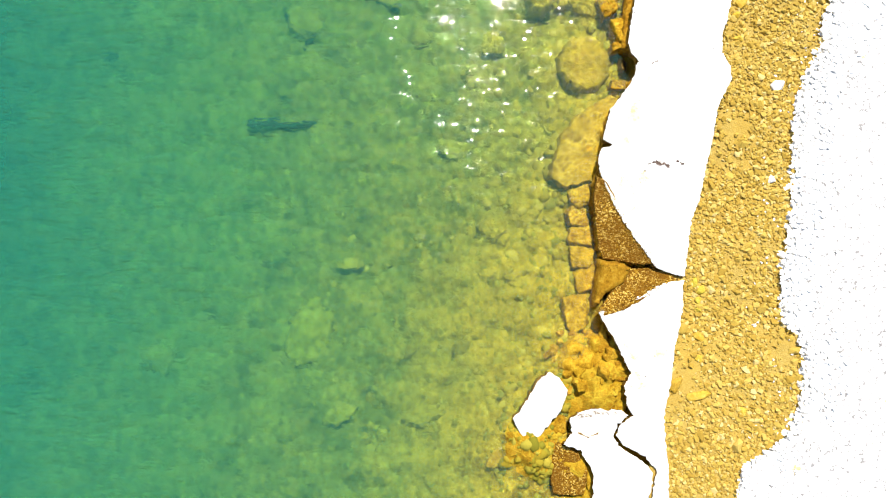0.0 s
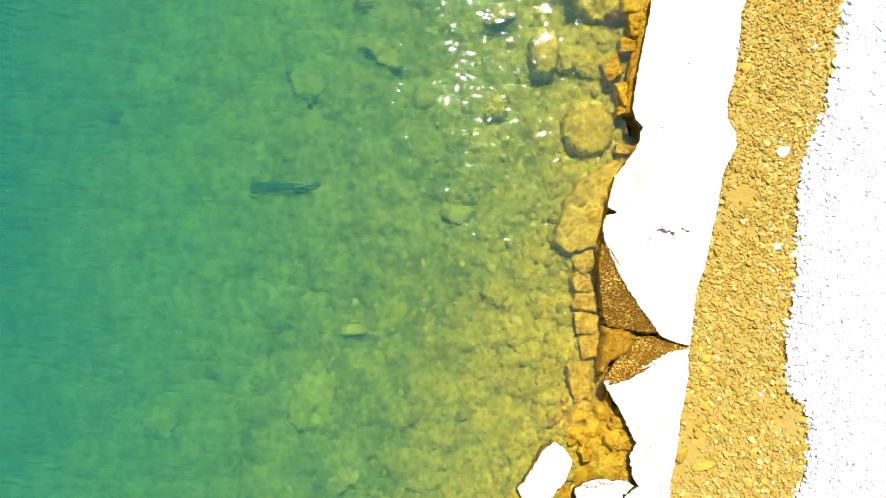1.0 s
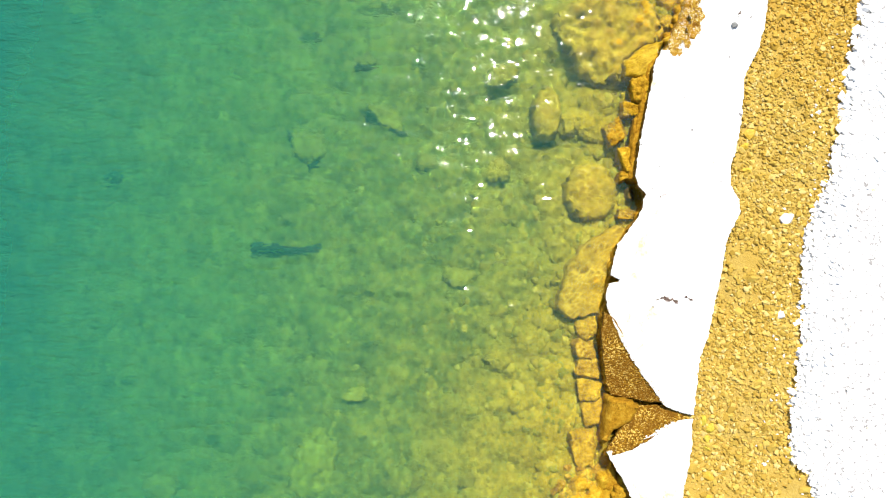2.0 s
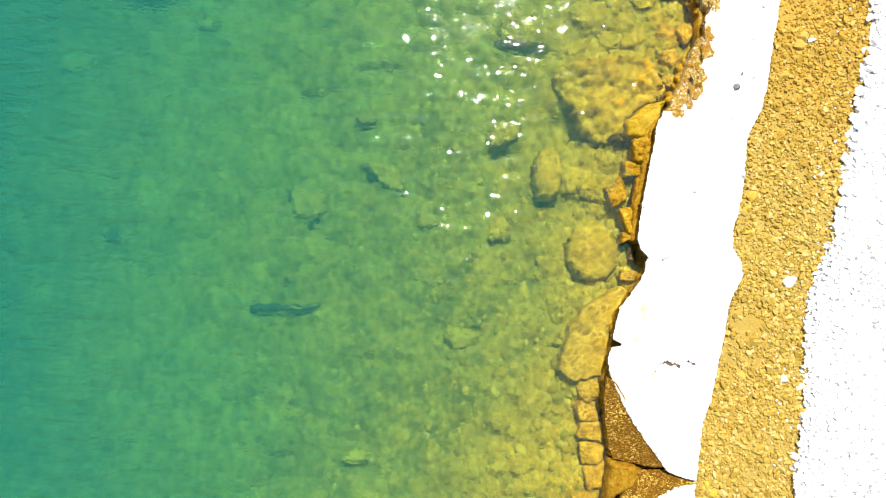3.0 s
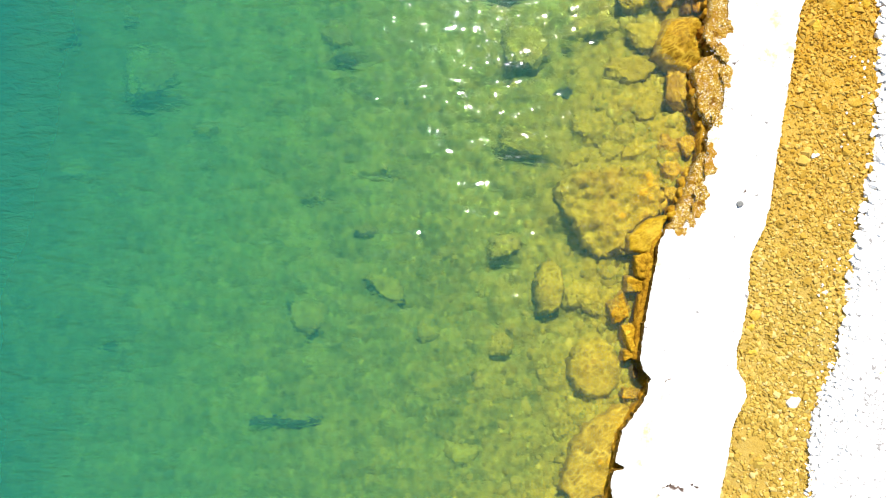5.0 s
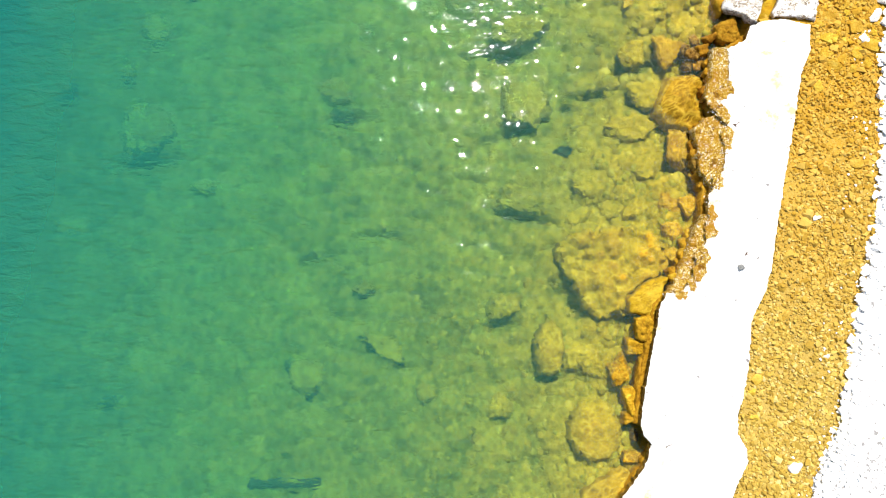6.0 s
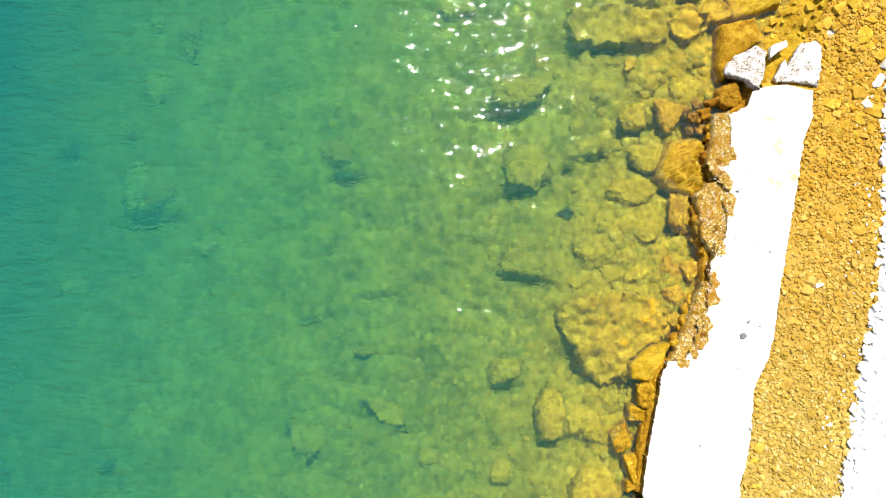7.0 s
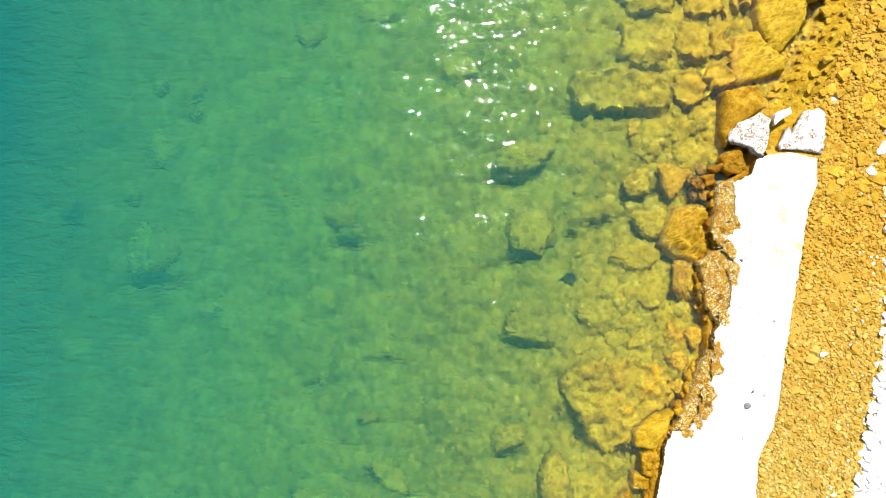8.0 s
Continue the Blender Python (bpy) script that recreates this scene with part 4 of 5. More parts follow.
tagged(flat_rock("upright_rock", [(5.13, 10.34), (5.70, 10.43), (5.77, 10.17), (5.74, 9.97), (5.43, 9.76), (5.24, 9.58), (5.13, 9.33), (5.05, 9.56)], tilted(5.47, 9.99, 0.24, -1, 0, 0.22), 0.7, GOLD, 43, 0.04),
       "smooth tall orange rock beside the concrete fragments", "rock")
SUNK = "algae-covered boulder under clear shallow water"
tagged(flat_rock("boulder", [(1.81, 3.16), (1.89, 2.91), (2.10, 2.86), (2.26, 2.99), (2.32, 3.32), (2.27, 3.67), (2.11, 3.84), (1.91, 3.74), (1.80, 3.47)],
                 dome(2.06, 3.36, -0.07, 0.4), 0.5, SEABED, 64, 0.06, 0.025, 0.08), "oval golden boulder just under clear shallow water", "rock", "sunken boulders")
tagged(flat_rock("boulder", [(2.39, 1.80), (2.50, 1.54), (2.76, 1.40), (3.08, 1.43), (3.28, 1.65), (3.34, 1.99), (3.20, 2.31), (2.94, 2.46), (2.64, 2.39), (2.45, 2.16)],
                 dome(2.88, 1.94, -0.05, 0.3), 0.45, SEABED, 63, 0.08, 0.025, 0.08), "rounded golden boulder just under clear shallow water", "rock", "sunken boulders")
for x, y, w, h, top, turn, b in ((2.95, 3.11, 0.72, 0.65, -0.14, 10, 0), (2.58, 3.21, 0.62, 0.60, -0.2, 0, 0), (1.28, 4.11, 0.74, 0.60, -0.24, 25, 0),
                                 (1.73, 6.04, 1.33, 0.76, -0.2, -14, 0), (3.60, 8.70, 0.52, 0.51, -0.08, 0, 1), 
                                 (1.62, 7.86, 0.98, 0.89, -0.2, 8, 0), (3.07, 8.27, 0.81, 0.59, -0.2, 0, 0),
                                 (3.90, 7.97, 0.83, 0.59, -0.16, -15, 0), (1.51, 9.24, 1.20, 0.59, -0.26, 6, 0), (3.48, 7.44, 1.29, 0.71, -0.22, 10, 0), (3.22, 5.86, 0.61, 0.43, -0.24, 0, 0),
                                 (2.61, 5.72, 0.61, 0.51, -0.24, 30, 0), (2.94, 6.38, 0.82, 0.51, -0.26, 10, 0), (3.81, 6.60, 0.51, 0.41, -0.2, 0, 0), (3.56, 5.88, 0.51, 0.43, -0.18, 50, 0),
                                 (-0.02, -1.63, 0.69, 0.73, -0.24, 0, 0), (-0.20, -3.34, 0.51, 0.46, -0.3, 35, 0), (0.67, -3.24, 0.41, 0.40, -0.26, 0, 0), (-1.45, -4.46, 0.89, 0.42, -0.34, 22, 0),
                                 (-0.03, -4.45, 0.94, 0.50, -0.28, 20, 0), (-4.95, -3.51, 0.83, 0.69, -0.55, 0, 0), (-1.41, -1.83, 0.51, 0.39, -0.4, 0, 0), (-0.16, 2.49, 0.44, 0.48, -0.34, 0, 0),
                                 (1.21, 2.34, 0.41, 0.43, -0.26, 0, 0), (0.49, 0.39, 0.83, 0.49, -0.32, -5, 0), (-2.38, 2.79, 0.65, 0.76, -0.38, 40, 0), (-0.93, 3.36, 0.84, 0.43, -0.38, -25, 0),
                                 (-5.58, 7.45, 0.92, 0.92, -0.62, 0, 0), (-5.59, 9.45, 0.65, 0.63, -0.62, 0, 0), (-4.94, 10.61, 0.47, 0.53, -0.6, 0, 0), (-2.56, 11.74, 0.69, 0.54, -0.42, 0, 0),
                                 (-1.25, 12.14, 0.79, 0.65, -0.36, 0, 0), (0.35, 10.92, 0.79, 0.54, -0.28, 0, 0), (-1.93, 8.13, 0.77, 0.57, -0.38, 0, 0), (-1.33, 4.41, 0.45, 0.29, -0.4, 0, 0),
                                 (-4.50, 6.35, 0.61, 0.32, -0.6, 0, 0), (-7.14, 5.57, 0.70, 0.41, -0.85, 0, 0), (1.23, -1.07, 0.59, 0.49, -0.26, 0, 0), (1.71, -2.07, 0.49, 0.40, -0.24, 0, 0)):
    deep = ground_height(np.array([x]), np.array([y]))[0]
    lift = SEA * min(1, max(0, 1.1 - (along(SHORE, y) - x) / 7))
    top = min(top, deep - lift + (0.30 if x > 1.0 else 0.2))
    rock("boulder", x, y, w, h, top, max(0.25, top + lift - deep + 0.12), SEABED if x > 1.0 else SEA_STONE, SUNK, turn, b, group="sunken boulders", wear=0.15)
tagged(flat_rock("boulder", [(-2.60, -3.42), (-2.36, -3.68), (-1.92, -3.54), (-1.71, -3.05), (-1.65, -2.50), (-1.84, -2.30), (-2.19, -2.45), (-2.44, -2.79)],
                 dome(-2.13, -2.99, -0.66, 0.15), 0.3, SUNROCK, 62, 0.08, 0.03, 0.08), "broad flat algae-covered rock under green water", "rock", "sunken boulders")
FAR_ROCKS = [(-5.62, 10.72, 0.32, 0.26, 0), (-4.86, 10.22, 0.24, 0.34, 15), (-5.60, 9.58, 0.46, 0.44, 40), (-5.72, 7.42, 0.72, 1.15, 8), (-6.05, 8.6, 0.4, 0.5, 20)]
for x, y, w, h, turn in FAR_ROCKS:
    deep = ground_height(np.array([x]), np.array([y]))[0]
    rock("sunken_rock", x, y, w, h, deep + 0.22, 0.4, SUNLIT, "pale algae-dusted rock deep under green water", turn, 0, 5, 0.4, group="deep sunken rocks")
rock("yellow_stone", 3.57, 9.76, 0.21, 0.29, -0.25, 0.32, WETGOLD, "small bright yellow stone under clear water", 4, 1)
rock("dark_stone", 2.41, 6.96, 0.47, 0.25, -0.33, 0.24, DARK, "dark oval stone lying on the shallow seabed")
WALLFOOT = "golden limestone rock jammed against the wall foot"
for x, y, w, h, top, turn in ((3.53, 2.52, 0.42, 0.48, 0.12, 8), (3.46, 2.21, 0.35, 0.29, 0.16, 4), (3.28, 3.01, 0.40, 0.47, 0.06, 25), (3.65, 3.02, 0.18, 0.60, 0.14, -12), (3.73, 3.74, 0.43, 0.51, 0.16, -10),
                              (3.59, 3.41, 0.39, 0.32, 0.08, 0), (3.96, 4.96, 0.51, 0.60, -0.03, 0), (4.32, 5.50, 0.45, 0.47, 0.0, 20), (4.30, 5.99, 0.51, 0.47, -0.04, 30), (4.57, 5.94, 0.37, 0.48, 0.08, 0),
                              (4.28, 5.05, 0.30, 0.43, 0.04, 0), (3.49, 1.53, 0.37, 0.23, 0.03, 0), (4.20, 8.75, 0.69, 0.72, 0.04, 2), (5.23, 9.05, 0.58, 0.54, 0.26, 30), (4.45, 7.00, 0.62, 0.87, 0.06, 15), (4.76, 6.49, 0.47, 0.60, 0.16, 0)):
    rock("shore_rock", x, y, w, h, top, 0.5, FOOTROCK if top < 0.1 else GOLD, WALLFOOT, turn, 1 if y < 5 and (w < 0.45 or w > 0.6) else 0, group="shore rocks", wear=0.13)
tagged(flat_rock("shore_rock", [(3.98, 7.59), (4.07, 7.95), (4.27, 8.27), (4.71, 8.32), (4.94, 8.14), (4.97, 7.77), (4.86, 7.39), (4.58, 7.19), (4.32, 7.33), (4.09, 7.45)],
                 dome(4.52, 7.80, 0.10, 0.5), 0.55, WETGOLD, 61, 0.16, 0.025, 0.06), "big rounded golden boulder breaking the water", "rock", "shore rocks")
rl = random.Random(41)
for line in ([(4.87, 8.57), (4.75, 8.11), (4.73, 7.85)], [(4.71, 7.39), (4.52, 7.18), (4.59, 6.86), (4.63, 6.50), (4.75, 6.25)], [(4.55, 5.59), (4.41, 5.19), (4.29, 4.85), (4.11, 4.51)]):
    for (xa, ya), (xb, yb) in zip(line, line[1:]):
        for k in range(2):
            f, w = (k + rl.random()) / 2, rl.uniform(0.16, 0.30)
            rock("shore_rock", xa + (xb - xa) * f + 0.06, ya + (yb - ya) * f, w, w * rl.uniform(0.8, 1.3), rl.uniform(0.12, 0.27), 0.4, rl.choice((WALL, PITTED, GOLD)),
                 "rough brown rock crumbling from the eroded ledge", rl.uniform(0, 180), 0, 4, 0.2, group="shore rocks")
PITS = [(4.53, 8.77, 0.24, 0.22, 0.02, PITTED), (4.69, 8.66, 0.30, 0.24, 0.10, PITTED), (4.86, 8.72, 0.30, 0.30, 0.16, WALL), (4.74, 8.90, 0.34, 0.20, 0.12, PITTED), (4.62, 8.50, 0.26, 0.20, 0.04, PITTED),
        (4.80, 8.48, 0.24, 0.24, 0.12, WALL), (4.92, 8.32, 0.20, 0.24, 0.16, PITTED), (4.96, 8.93, 0.22, 0.22, 0.2, WALL)]
for x, y, w, h, top, m in PITS:
    rock("pitted_rock", x, y, w, h, top, 0.45, m, "dark brown pitted rock beside the slab", 25 * x * y, 0, 4, 0.22, group="pitted rocks")
rock("dark_rock", 3.55, 1.88, 0.19, 0.29, 0.1, 0.4, PITTED, "dark stone in the gap under the slab", 10)
for x, y, w, h, top, turn in ((6.89, 12.40, 0.99, 0.77, 0.3, 30), (5.81, 12.50, 0.96, 0.88, 0.0, 5), (4.85, 12.59, 0.96, 0.77, -0.08, 0)):
    rock("shore_rock", x, y, w, h, top, 0.55, WETGOLD, "large squared golden rock at the rubble shore", turn, 1, 5, group="shore rocks")

# broad flat rocks off the northern rubble
tagged(flat_rock("shore_rock", [(5.77, 12.09), (5.84, 11.57), (6.00, 11.12), (6.19, 11.06), (6.42, 11.35), (6.63, 11.62), (6.67, 12.09), (6.61, 12.84), (5.99, 12.84)],
                 tilted(6.44, 11.85, 0.16, -1, 0, 0.18), 0.6, WETGOLD, 71, 0.06, 0.02), "broad flat orange rock sloping into the water", "rock", "shore rocks")
tagged(flat_rock("shore_rock", [(5.35, 11.37), (5.80, 11.51), (5.97, 11.19), (6.30, 10.94), (6.23, 10.73), (5.75, 10.55), (5.36, 10.50), (5.32, 10.95)],
                 tilted(6.12, 10.86, 0.14, -1, 0, 0.2), 0.6, WETGOLD, 72, 0.05, 0.02), "broad flat orange rock sloping into the water", "rock", "shore rocks")
for outline, z, seed in (([(4.30, 10.71), (4.72, 10.82), (4.87, 10.55), (4.82, 10.19), (4.50, 10.05), (4.29, 10.23)], -0.05, 73),
                         ([(4.92, 10.89), (5.29, 11.00), (5.35, 10.55), (5.12, 10.44), (4.89, 10.36), (4.89, 10.65)], -0.03, 74),
                         ([(4.33, 11.68), (4.78, 11.62), (4.91, 11.14), (4.91, 11.01), (4.57, 11.00), (4.32, 11.08)], -0.06, 75),
                         ([(3.38, 11.68), (4.16, 11.63), (4.25, 11.09), (4.17, 10.93), (3.64, 10.92), (3.32, 11.04)], -0.10, 76),
                         ([(2.43, 10.78), (3.32, 10.82), (4.05, 10.71), (4.25, 10.35), (4.10, 10.10), (2.90, 10.07), (2.48, 10.19)], -0.14, 77),
                         ([(4.97, 11.51), (5.29, 11.52), (5.32, 11.11), (4.99, 11.06)], -0.05, 78), ([(5.41, 12.15), (5.72, 12.48), (5.74, 11.95), (5.45, 11.91)], -0.04, 79),
                         ([(3.25, 12.67), (4.21, 12.80), (4.31, 11.92), (3.46, 11.85)], -0.12, 80), ([(4.42, 12.69), (5.17, 12.70), (5.22, 11.83), (4.53, 11.87)], -0.08, 81)):
    mid = sum(p[0] for p in outline) / len(outline)
    tagged(flat_rock("boulder", outline, tilted(mid, 11, z - 0.05, -1, 0, 0.06), 0.5, SEABED, seed, 0.12, 0.05, 0.16, ((0, -0.03), (0.02, -0.01), (0.05, 0.0))), "flat-topped golden boulder just under clear water", "rock", "sunken boulders")

# a sunken log
bm = bmesh.new()
rings = []
for i in range(25):
    f = i / 24
    cx, cy, cz = (f - 0.5) * 1.36, 0.03 * math.sin(f * 7) + 0.012 * math.sin(f * 19), 0.02 * math.sin(f * 5)
    r = 0.085 * (1 - 0.35 * f) * (1 + 0.12 * math.sin(f * 23)) * (0.55 if i in (0, 24) else 1)
    rings.append([bm.verts.new((cx, cy + r * math.cos(a) * (1 + 0.1 * math.sin(3 * a + i)), cz + r * math.sin(a))) for a in (k * math.tau / 12 for k in range(12))])
for a, b in zip(rings, rings[1:]):
    for k in range(12):
        bm.faces.new((a[k - 1], a[k], b[k], b[k - 1]))
bm.faces.new(rings[0])
bm.faces.new(rings[-1][::-1])
log = part("sunken_log", bm, SODDEN)
log.matrix_world = pose(-2.71, 0.85, -0.70, 0, 1, 2)
tagged(log, "dark waterlogged log lying on the seabed", "log")

# low dark mounds added in place of the shadows and hollows between the stones offshore
for x, y, w, h, turn in ((-2.58, 2.79, 0.73, 0.19, -62), (-2.23, 2.50, 0.41, 0.19, 40), (-0.92, 3.23, 0.84, 0.25, -28), (-5.60, 7.14, 0.87, 0.35, 4), (-1.84, 7.71, 0.51, 0.23, 10), (-6.15, 2.20, 0.48, 0.23, 15), (-7.18, 8.20, 0.62, 0.31, 30)):
    z = ground_height(np.array([x]), np.array([y]))[0]
    rock("weed_patch", x, y, w, h, z + 0.06, 0.12, SHADE_GREEN, "low dark green mound imitating shade on the seabed", turn, 0, 4, 0.5, group="weed patches")

# stones that stand out on the path
CLEAR = "pale limestone chunk lying on the ochre path"
for x, y, w, h, t, turn, m, label in ((6.09, 1.44, 0.36, 0.26, 0.2, 30, PALE, CLEAR), (5.94, -0.21, 0.26, 0.16, 0.12, 0, PALE, CLEAR), (6.69, 3.29, 0.14, 0.20, 0.12, 0, PALE, CLEAR), (6.47, 1.22, 0.22, 0.20, 0.14, 10, PALE, CLEAR),
                                      (4.60, -2.01, 0.22, 0.26, 0.14, 20, GOLD, "flat yellow stone beside the slab's broken tip"), (4.74, -2.13, 0.24, 0.20, 0.13, 60, GOLD, "flat yellow stone beside the slab's broken tip"),
                                      (4.68, -2.31, 0.16, 0.20, 0.12, 0, GOLD, "flat yellow stone beside the slab's broken tip"), (4.68, -2.49, 0.24, 0.14, 0.12, 10, GOLD, "flat yellow stone beside the slab's broken tip"),
                                      (4.43, -2.80, 0.30, 0.30, 0.14, 0, PATH_STONE, "pale ochre stone by the slab edge"), (4.69, -2.93, 0.28, 0.18, 0.14, -25, GOLD, "ochre stone half buried in the path"),
                                      (4.69, -3.26, 0.18, 0.26, 0.12, 10, GOLD, "ochre stone half buried in the path"), (4.33, -3.75, 0.38, 0.34, 0.16, 30, GOLD, "large ochre stone by the slab edge"),
                                      (4.68, -3.92, 0.50, 0.26, 0.16, 10, GOLD, "long ochre stone half buried in the path"), (5.41, -4.17, 0.20, 0.22, 0.1, 0, GOLD, "ochre stone half buried in the path"),
                                      (5.48, 2.90, 0.36, 0.25, 0.16, 30, GOLD, "ochre stone half buried in the path"), (5.42, 2.26, 0.24, 0.20, 0.14, 0, GOLD, "ochre stone half buried in the path"), (5.40, 2.70, 0.20, 0.20, 0.14, 0, GOLD, "ochre stone half buried in the path"),
                                      (6.00, 4.00, 0.26, 0.20, 0.12, 30, GOLD, "ochre stone half buried in the path"), (6.59, 5.67, 0.25, 0.14, 0.12, 5, PALE, "pale rounded stone on the ochre path"), (7.33, 6.63, 0.31, 0.23, 0.14, 0, GOLD, "ochre stone half buried in the path"),
                                      (6.68, 8.00, 0.29, 0.32, 0.18, 0, GOLD, "round ochre stone casting a shadow on the path"), (7.54, 8.84, 0.29, 0.28, 0.2, 15, PALE, "white limestone chunk among orange rubble"),
                                      (7.73, 9.27, 0.36, 0.21, 0.2, 50, PALE, "white limestone chunk among orange rubble"), (7.90, 9.60, 0.32, 0.32, 0.2, 50, PALE, "white limestone chunk among orange rubble"), (6.98, 10.17, 0.14, 0.28, 0.12, -35, PALE, "pale stone sliver among orange rubble")):
    rock("path_stone", x, y, w, h, path_height(np.array([x]), np.array([y]))[0] + t * 0.52, t, (YELLOW if "yellow" in label else AMBER) if m is GOLD else m, label, turn, 0, 3, group="stones on the path", wear=0.08)
for x, y, w, h, turn in ((6.82, 8.83, 0.26, 0.24, 10), (6.85, 8.58, 0.34, 0.24, 30), (7.13, 8.48, 0.26, 0.2, 50), (7.40, 8.60, 0.30, 0.26, 80), (7.56, 8.44, 0.26, 0.26, 15), (6.97, 8.38, 0.28, 0.2, 140), (7.21, 8.80, 0.2, 0.24, 60),
                         (7.33, 9.08, 0.3, 0.2, 100), (7.02, 8.95, 0.24, 0.18, 25), (7.22, 10.62, 0.44, 0.24, 30), (6.96, 10.33, 0.30, 0.22, 120), (7.45, 10.75, 0.4, 0.26, 40), (7.28, 8.33, 0.2, 0.18, 0), (7.65, 8.75, 0.24, 0.3, 70)):
    rock("flat_stone", x, y, w, h, path_height(np.array([x]), np.array([y]))[0] + 0.05, 0.09, PLATE, "flat broken orange stone on the ochre rubble", turn, 1, 3, group="flat orange stones", lean=(8 * math.sin(7 * x), 8 * math.sin(9 * y)))
rock("grey_stone", 5.22, 4.81, 0.15, 0.13, TOP + 0.06, 0.065, GREY, "small dark grey stone lying on the concrete slab", 20, 0, 3)

# orange rubble at the north end
rr = random.Random(5)
placed = []
for _ in range(4000):
    y = rr.uniform(8.7, 13.2)
    x = rr.uniform(5.4 if y > 10.0 else 6.6, 8.1)
    s = rr.choice((0.07, 0.08, 0.09, 0.10, 0.12, 0.15, 0.20, 0.28))
    if x < along(SHORE, y) - 0.2 or (y < 9.4 and x < land_edge(min(y, 9.2)) + 0.2) or (5.75 < x < 6.8 and 9.0 < y < 10.1) or x > along(ROAD_EDGE, y):
        continue
    if any(math.hypot(x - a, y - b) < 0.46 * (s + c) for a, b, c in placed) or (y < 9.6 and s > 0.3):
        continue
    placed.append((x, y, s))
    if len(placed) > 290:
        break
for x, y, s in placed:
    t = s * rr.uniform(0.22, 0.45)
    z = max(path_height(np.array([x]), np.array([y]))[0], ground_height(np.array([x]), np.array([y]))[0])
    rock("rubble_rock", x, y, s * rr.uniform(0.9, 1.3), s * rr.uniform(0.7, 1.0), z + t * 0.85 - SEA, t, PLATE, "angular orange limestone rubble above the shore", rr.uniform(0, 180), 1, 3, group="north rubble", lean=(rr.uniform(-10, 10), rr.uniform(-10, 10)))


# ---------------------------------------------------------------- loose stones, last
def chip_meshes(count, points, seed, materials):
    """Small angular stones, about one metre across, to be scaled."""
    rng = random.Random(seed)
    out = []
    for _ in range(count):
        bm = bmesh.new()
        for _ in range(points):
            v = Vector((rng.gauss(0, 1), rng.gauss(0, 1), rng.gauss(0, 1))).normalized() * rng.uniform(0.42, 0.55)
            bm.verts.new((v.x * rng.uniform(0.85, 1.1), v.y * 0.85, v.z * 0.75))
        res = bmesh.ops.convex_hull(bm, input=bm.verts)
        bmesh.ops.delete(bm, geom=[g for g in res["geom_interior"] if isinstance(g, bmesh.types.BMVert)], context='VERTS')
        bmesh.ops.triangulate(bm, faces=bm.faces[:])
        bm.normal_update()
        me = bpy.data.meshes.new("stone")
        bm.to_mesh(me)
        bm.free()
        me.materials.append(materials)
        out.append(me)
    return out


def pieces(parent, meshes, spots, seed, tip=25, flat=1.0):
    """Stones as parts that share meshes: rows of x, y, z, size."""
    rng = random.Random(seed)
    for x, y, z, s in spots:
        ob = new("stone", rng.choice(meshes))
        ob.parent = parent
        ob.matrix_world = pose(x, y, z, rng.uniform(-tip, tip), rng.uniform(-tip, tip), rng.uniform(0, 360)) @ Matrix.Diagonal((s * rng.uniform(0.85, 1.35), s, s * rng.uniform(0.6, 0.95) * flat, 1))


def grains(name, parent, meshes, spots, material, label, seed, rounded=False, tip=0.5, flat=1.0):
    """Countless small stones joined into one mesh."""
    rng = np.random.default_rng(seed)
    base = []
    for me in meshes:
        v = np.array([p.co[:] for p in me.vertices])
        f = np.array([p.vertices[:] for p in me.polygons])
        base.append((v, f))
    kind = rng.integers(0, len(base), len(spots))
    allv, allf, n = [], [], 0
    for (x, y, z, s), k in zip(spots, kind):
        v, f = base[k]
        a, b, c = rng.uniform(0, math.tau), rng.uniform(-tip, tip), rng.uniform(0.6, 0.95) * flat
        ca, sa, cb, sb = math.cos(a), math.sin(a), math.cos(b), math.sin(b)
        q = v * (s * rng.uniform(0.85, 1.3), s, s * c)
        q = np.stack([q[:, 0], q[:, 1] * cb - q[:, 2] * sb, q[:, 1] * sb + q[:, 2] * cb], 1)
        q = np.stack([q[:, 0] * ca - q[:, 1] * sa + x, q[:, 0] * sa + q[:, 1] * ca + y, q[:, 2] + z], 1)
        allv.append(q)
        allf.append(f + n)
        n += len(v)
    ob = mesh_object(name, np.concatenate(allv), np.concatenate(allf), material, smooth=rounded)
    if parent:
        hang(ob, parent)
    return tagged(ob, label, "" if parent else "gravel", kind="stuff")


def scatter(count, y0, y1, left, right, size, rng):
    y = rng.uniform(y0, y1, count)
    a, b = left(y), right(y)
    return a + (b - a) * rng.uniform(0, 1, count), y, np.clip(size(rng, count), 0.02, 0.3)


gen = np.random.default_rng(11)
path_left = lambda y: np.where(y < 9.25, land_edge(np.minimum(y, 9.2)) - 0.02, along(PATH_LEFT, y) + 0.1)
path_right = lambda y: along(ROAD_EDGE, y) + 0.04

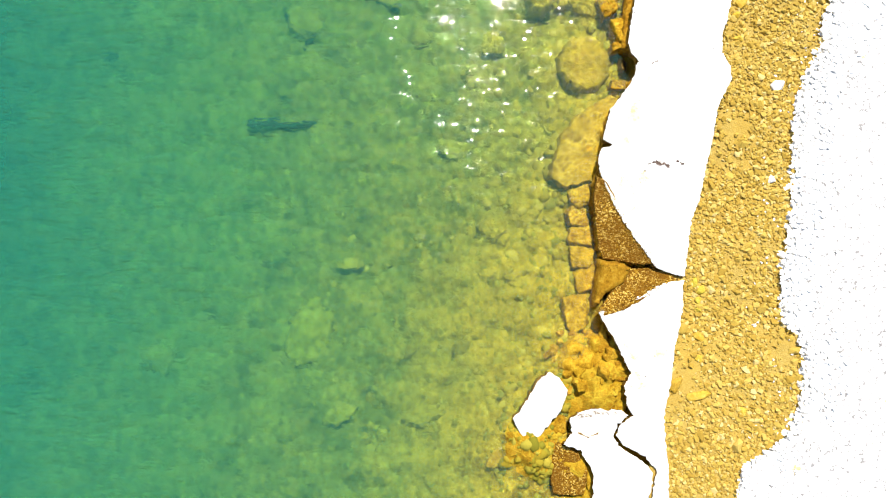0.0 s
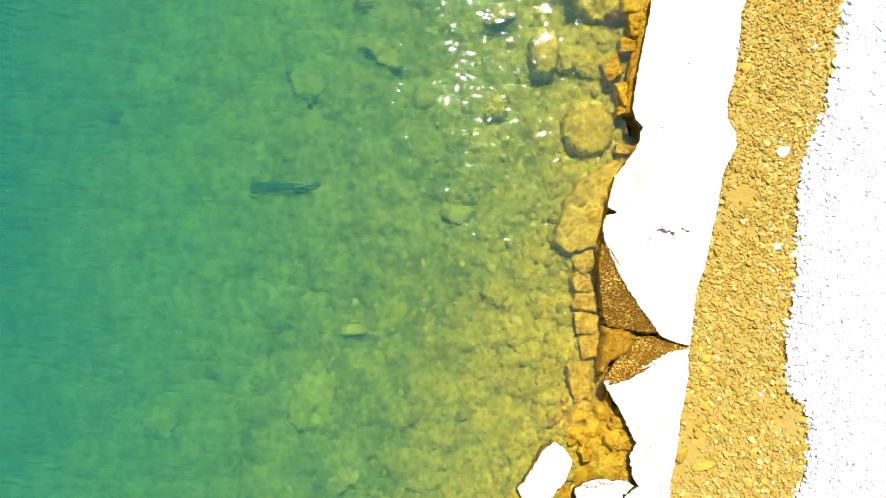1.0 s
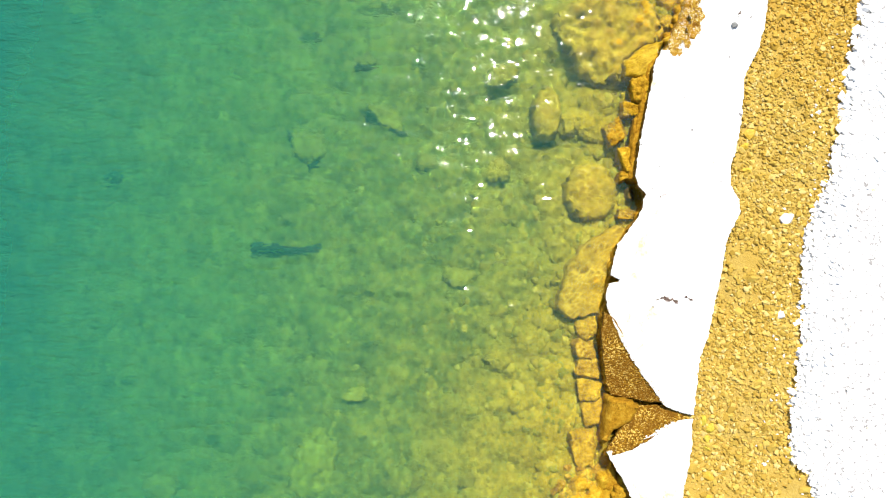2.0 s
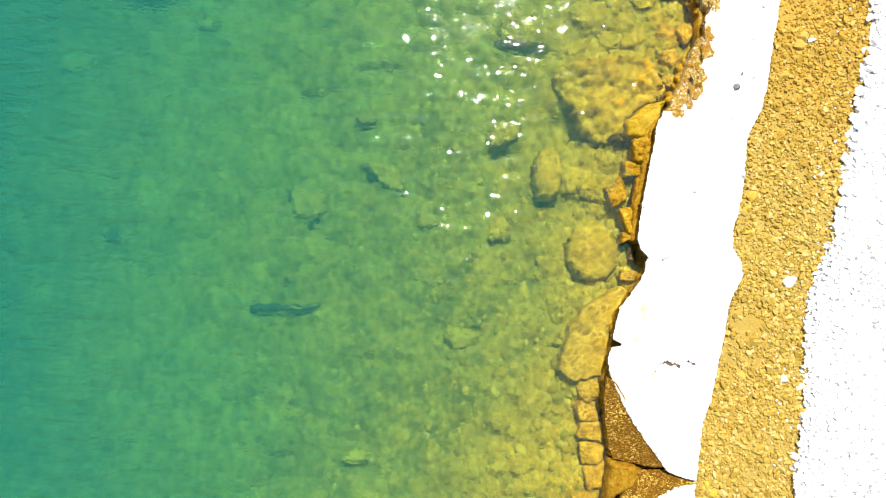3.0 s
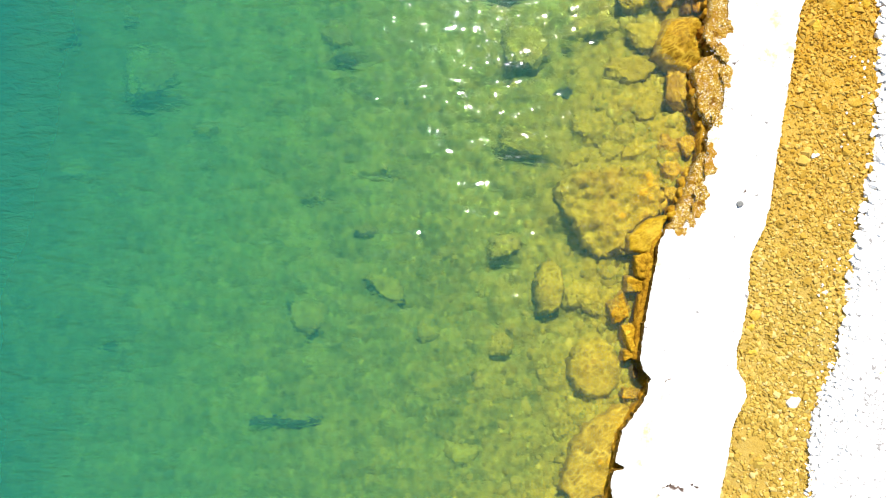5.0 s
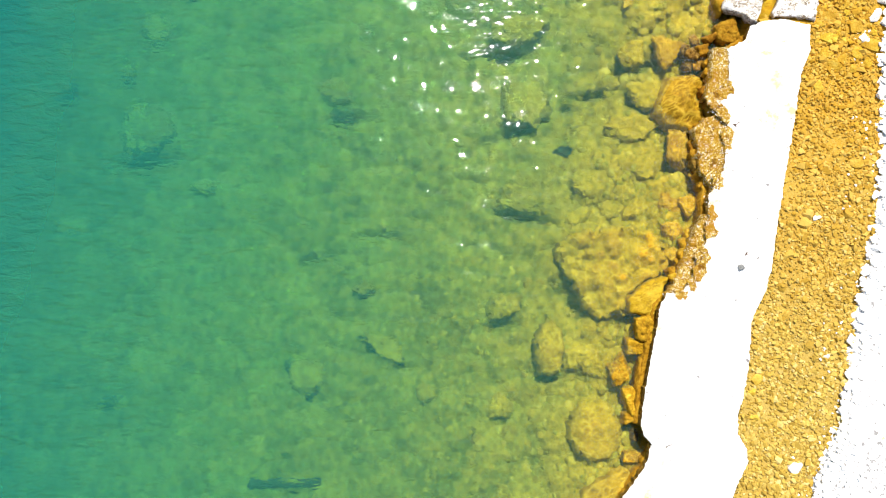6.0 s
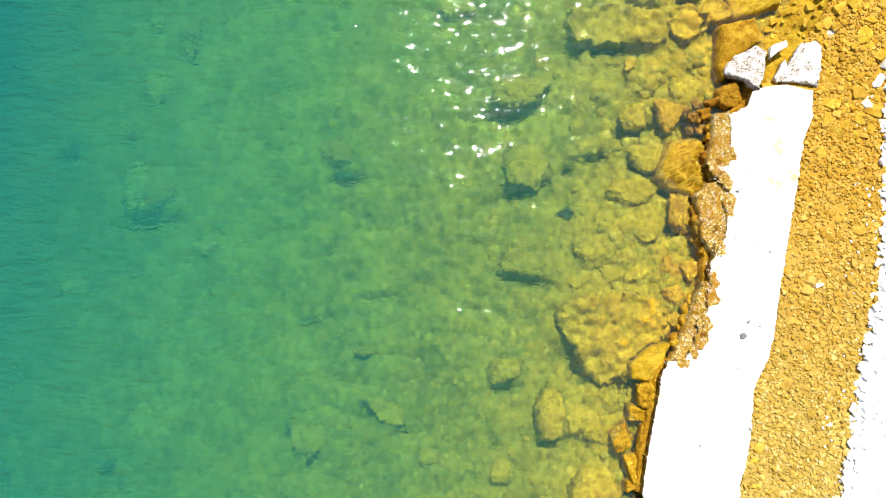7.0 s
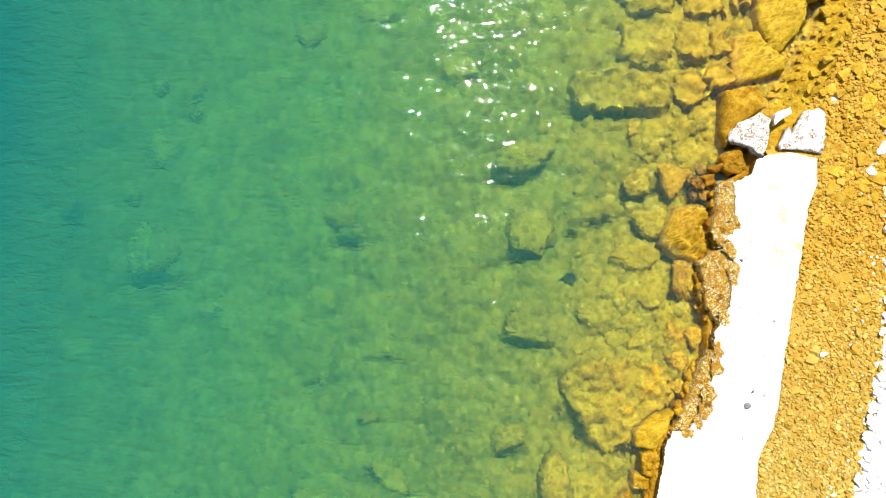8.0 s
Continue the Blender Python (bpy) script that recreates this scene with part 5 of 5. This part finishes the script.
chips = chip_meshes(8, 13, 1, PATH_STONE)
x, y, s = scatter(290, -4.9, 12.2, path_left, path_right, lambda r, n: r.uniform(0.09, 0.14, n), gen)
pieces(footpath, chips, zip(x, y, path_height(x, y) + 0.02, s), 2)
x, y, s = scatter(22000, -5.6, 13.5, path_left, path_right, lambda r, n: r.lognormal(math.log(0.058), 0.40, n), gen)
clump = smooth_noise(x, y, 1.3, 21) + 0.5 * smooth_noise(x, y, 4.0, 22) + gen.uniform(-0.6, 0.6, len(x)) > -0.6
grains("gravel", None, chips, list(zip(x[clump], y[clump], (path_height(x, y) + 0.010)[clump], s[clump])), PATH_GRAIN, "ochre crushed gravel scattered over the path", 3)

white = chip_meshes(8, 14, 4, ROAD_STONE)
y = gen.uniform(-4.9, 9.6, 290)
x = along(ROAD_EDGE, y) + np.abs(gen.normal(0, 0.16, 290)) - 0.03
s = gen.uniform(0.11, 0.21, 290) * np.where(y > 2.5, 1.25, 1.0)
pieces(road, white, zip(x, y, 0.44 + 0 * x, s), 5, 12, 0.75)
x, y, s = scatter(3600, -5.6, 13.0, lambda y: along(ROAD_EDGE, y) - 0.03, lambda y: along(ROAD_EDGE, y) + 2.4, lambda r, n: r.lognormal(math.log(0.06), 0.35, n), gen)
bx, by, bs = scatter(900, 2.3, 12.0, lambda y: along(ROAD_EDGE, y) - 0.05, lambda y: along(ROAD_EDGE, y) + 1.0, lambda r, n: r.uniform(0.09, 0.19, n), gen)
grains("large_gravel", None, white, list(zip(bx, by, 0.50 + 0 * bx, bs)), ROAD_GRAIN, "larger white limestone stones along the road edge", 26, False, 0.2, 0.6)
ex, ey, es = scatter(900, -5.4, 2.6, lambda y: along(ROAD_EDGE, y) - 0.02, lambda y: along(ROAD_EDGE, y) + 0.9 * gen.uniform(0, 1, len(y)), lambda r, n: r.uniform(0.05, 0.11, n), gen)
grains("large_gravel", None, white, list(zip(ex, ey, 0.515 + 0 * ex, es)), ROAD_GRAIN, "small white limestone stones along the road edge", 28, False, 0.15, 0.5)
grains("gravel", None, white, list(zip(x, y, 0.49 + 0 * x, s)), ROAD_GRAIN, "white crushed limestone gravel", 6, False, 0.3, 0.5)

under = chip_meshes(8, 34, 7, SEA_STONE)
for me in under:
    me.polygons.foreach_set("use_smooth", [True] * len(me.polygons))
x, y, s = scatter(290, -5.0, 12.5, lambda y: along(SHORE, y) - 4.0, lambda y: along(SHORE, y) - 0.1, lambda r, n: r.lognormal(math.log(0.2), 0.3, n), gen)
pieces(ground, under, zip(x, y, ground_height(x, y) - 0.25 * s, s), 8)
x, y, s = scatter(3500, -5.8, 13.4, lambda y: along(SHORE, y) - 7 * gen.uniform(0, 1, len(y)) ** 1.6, lambda y: along(SHORE, y), lambda r, n: r.lognormal(math.log(0.11), 0.4, n), gen)
cx, cy, cs = scatter(900, -5.4, 13.0, lambda y: along(SHORE, y) - 2.6 * gen.uniform(0, 1, len(y)) - 0.2, lambda y: along(SHORE, y) + 0.05, lambda r, n: r.lognormal(math.log(0.2), 0.35, n), gen)
grains("seabed_cobbles", None, under, list(zip(cx, cy, ground_height(cx, cy) - 0.2 * cs, cs)), SEA_COBBLE, "golden olive cobbles packed over the shallows", 27, True)
grains("seabed_stones", None, under, list(zip(x, y, ground_height(x, y) - 0.2 * s, s)), SEA_GRAIN, "olive stones strewn over the seabed", 9, True)

crumb = chip_meshes(6, 10, 12, CONCRETE)


def strewn(line, count, spread, lo, hi, z, rng):
    """Small pieces strewn along a plan line: rows of x, y, z, size."""
    out = []
    for _ in range(count):
        i = rng.randrange(len(line) - 1)
        f = rng.random()
        (xa, ya), (xb, yb) = line[i], line[i + 1]
        out.append((xa + (xb - xa) * f + rng.gauss(0, spread), ya + (yb - ya) * f + rng.gauss(0, spread), z + rng.uniform(-0.005, 0.01), rng.uniform(lo, hi)))
    return out


rc = random.Random(14)
grains("crumbs", north_slab, crumb, strewn(NORTH_SEA[23:42], 900, 0.05, 0.010, 0.026, TOP - 0.004, rc), LEDGE, "crumbled brown and pale pebbles along the broken edge", 15)
grains("crumbs", north_slab, crumb, strewn(NORTH_SEA[23:42], 260, 0.06, 0.010, 0.024, TOP - 0.012, rc), CONCRETE, "crumbled pale pebbles along the broken edge", 16)
grains("edge_gravel", None, chips, strewn(NORTH_LAND, 500, 0.03, 0.02, 0.06, 0.47, rc), PATH_GRAIN, "ochre gravel lying against the slab edge", 17)
grains("crumbs", wet_north, crumb, strewn(NORTH_SEA[2:8], 200, 0.03, 0.012, 0.03, TOP - 0.005, rc), AGGREGATE, "brown grit along the wet edge", 18)
grains("crumbs", wet_south, crumb, strewn(SOUTH_SLAB[1:5], 200, 0.03, 0.012, 0.03, TOP - 0.01, rc), AGGREGATE, "brown grit along the wet edge", 19)

x, y, s = scatter(150, -4.9, 9.0, lambda y: along(ROAD_EDGE, y) - 0.55, lambda y: along(ROAD_EDGE, y), lambda r, n: r.uniform(0.03, 0.07, n), gen)
grains("stray_gravel", None, white, list(zip(x, y, path_height(x, y) + 0.015, s)), ROAD_GRAIN, "stray white limestone chips on the ochre path", 31)
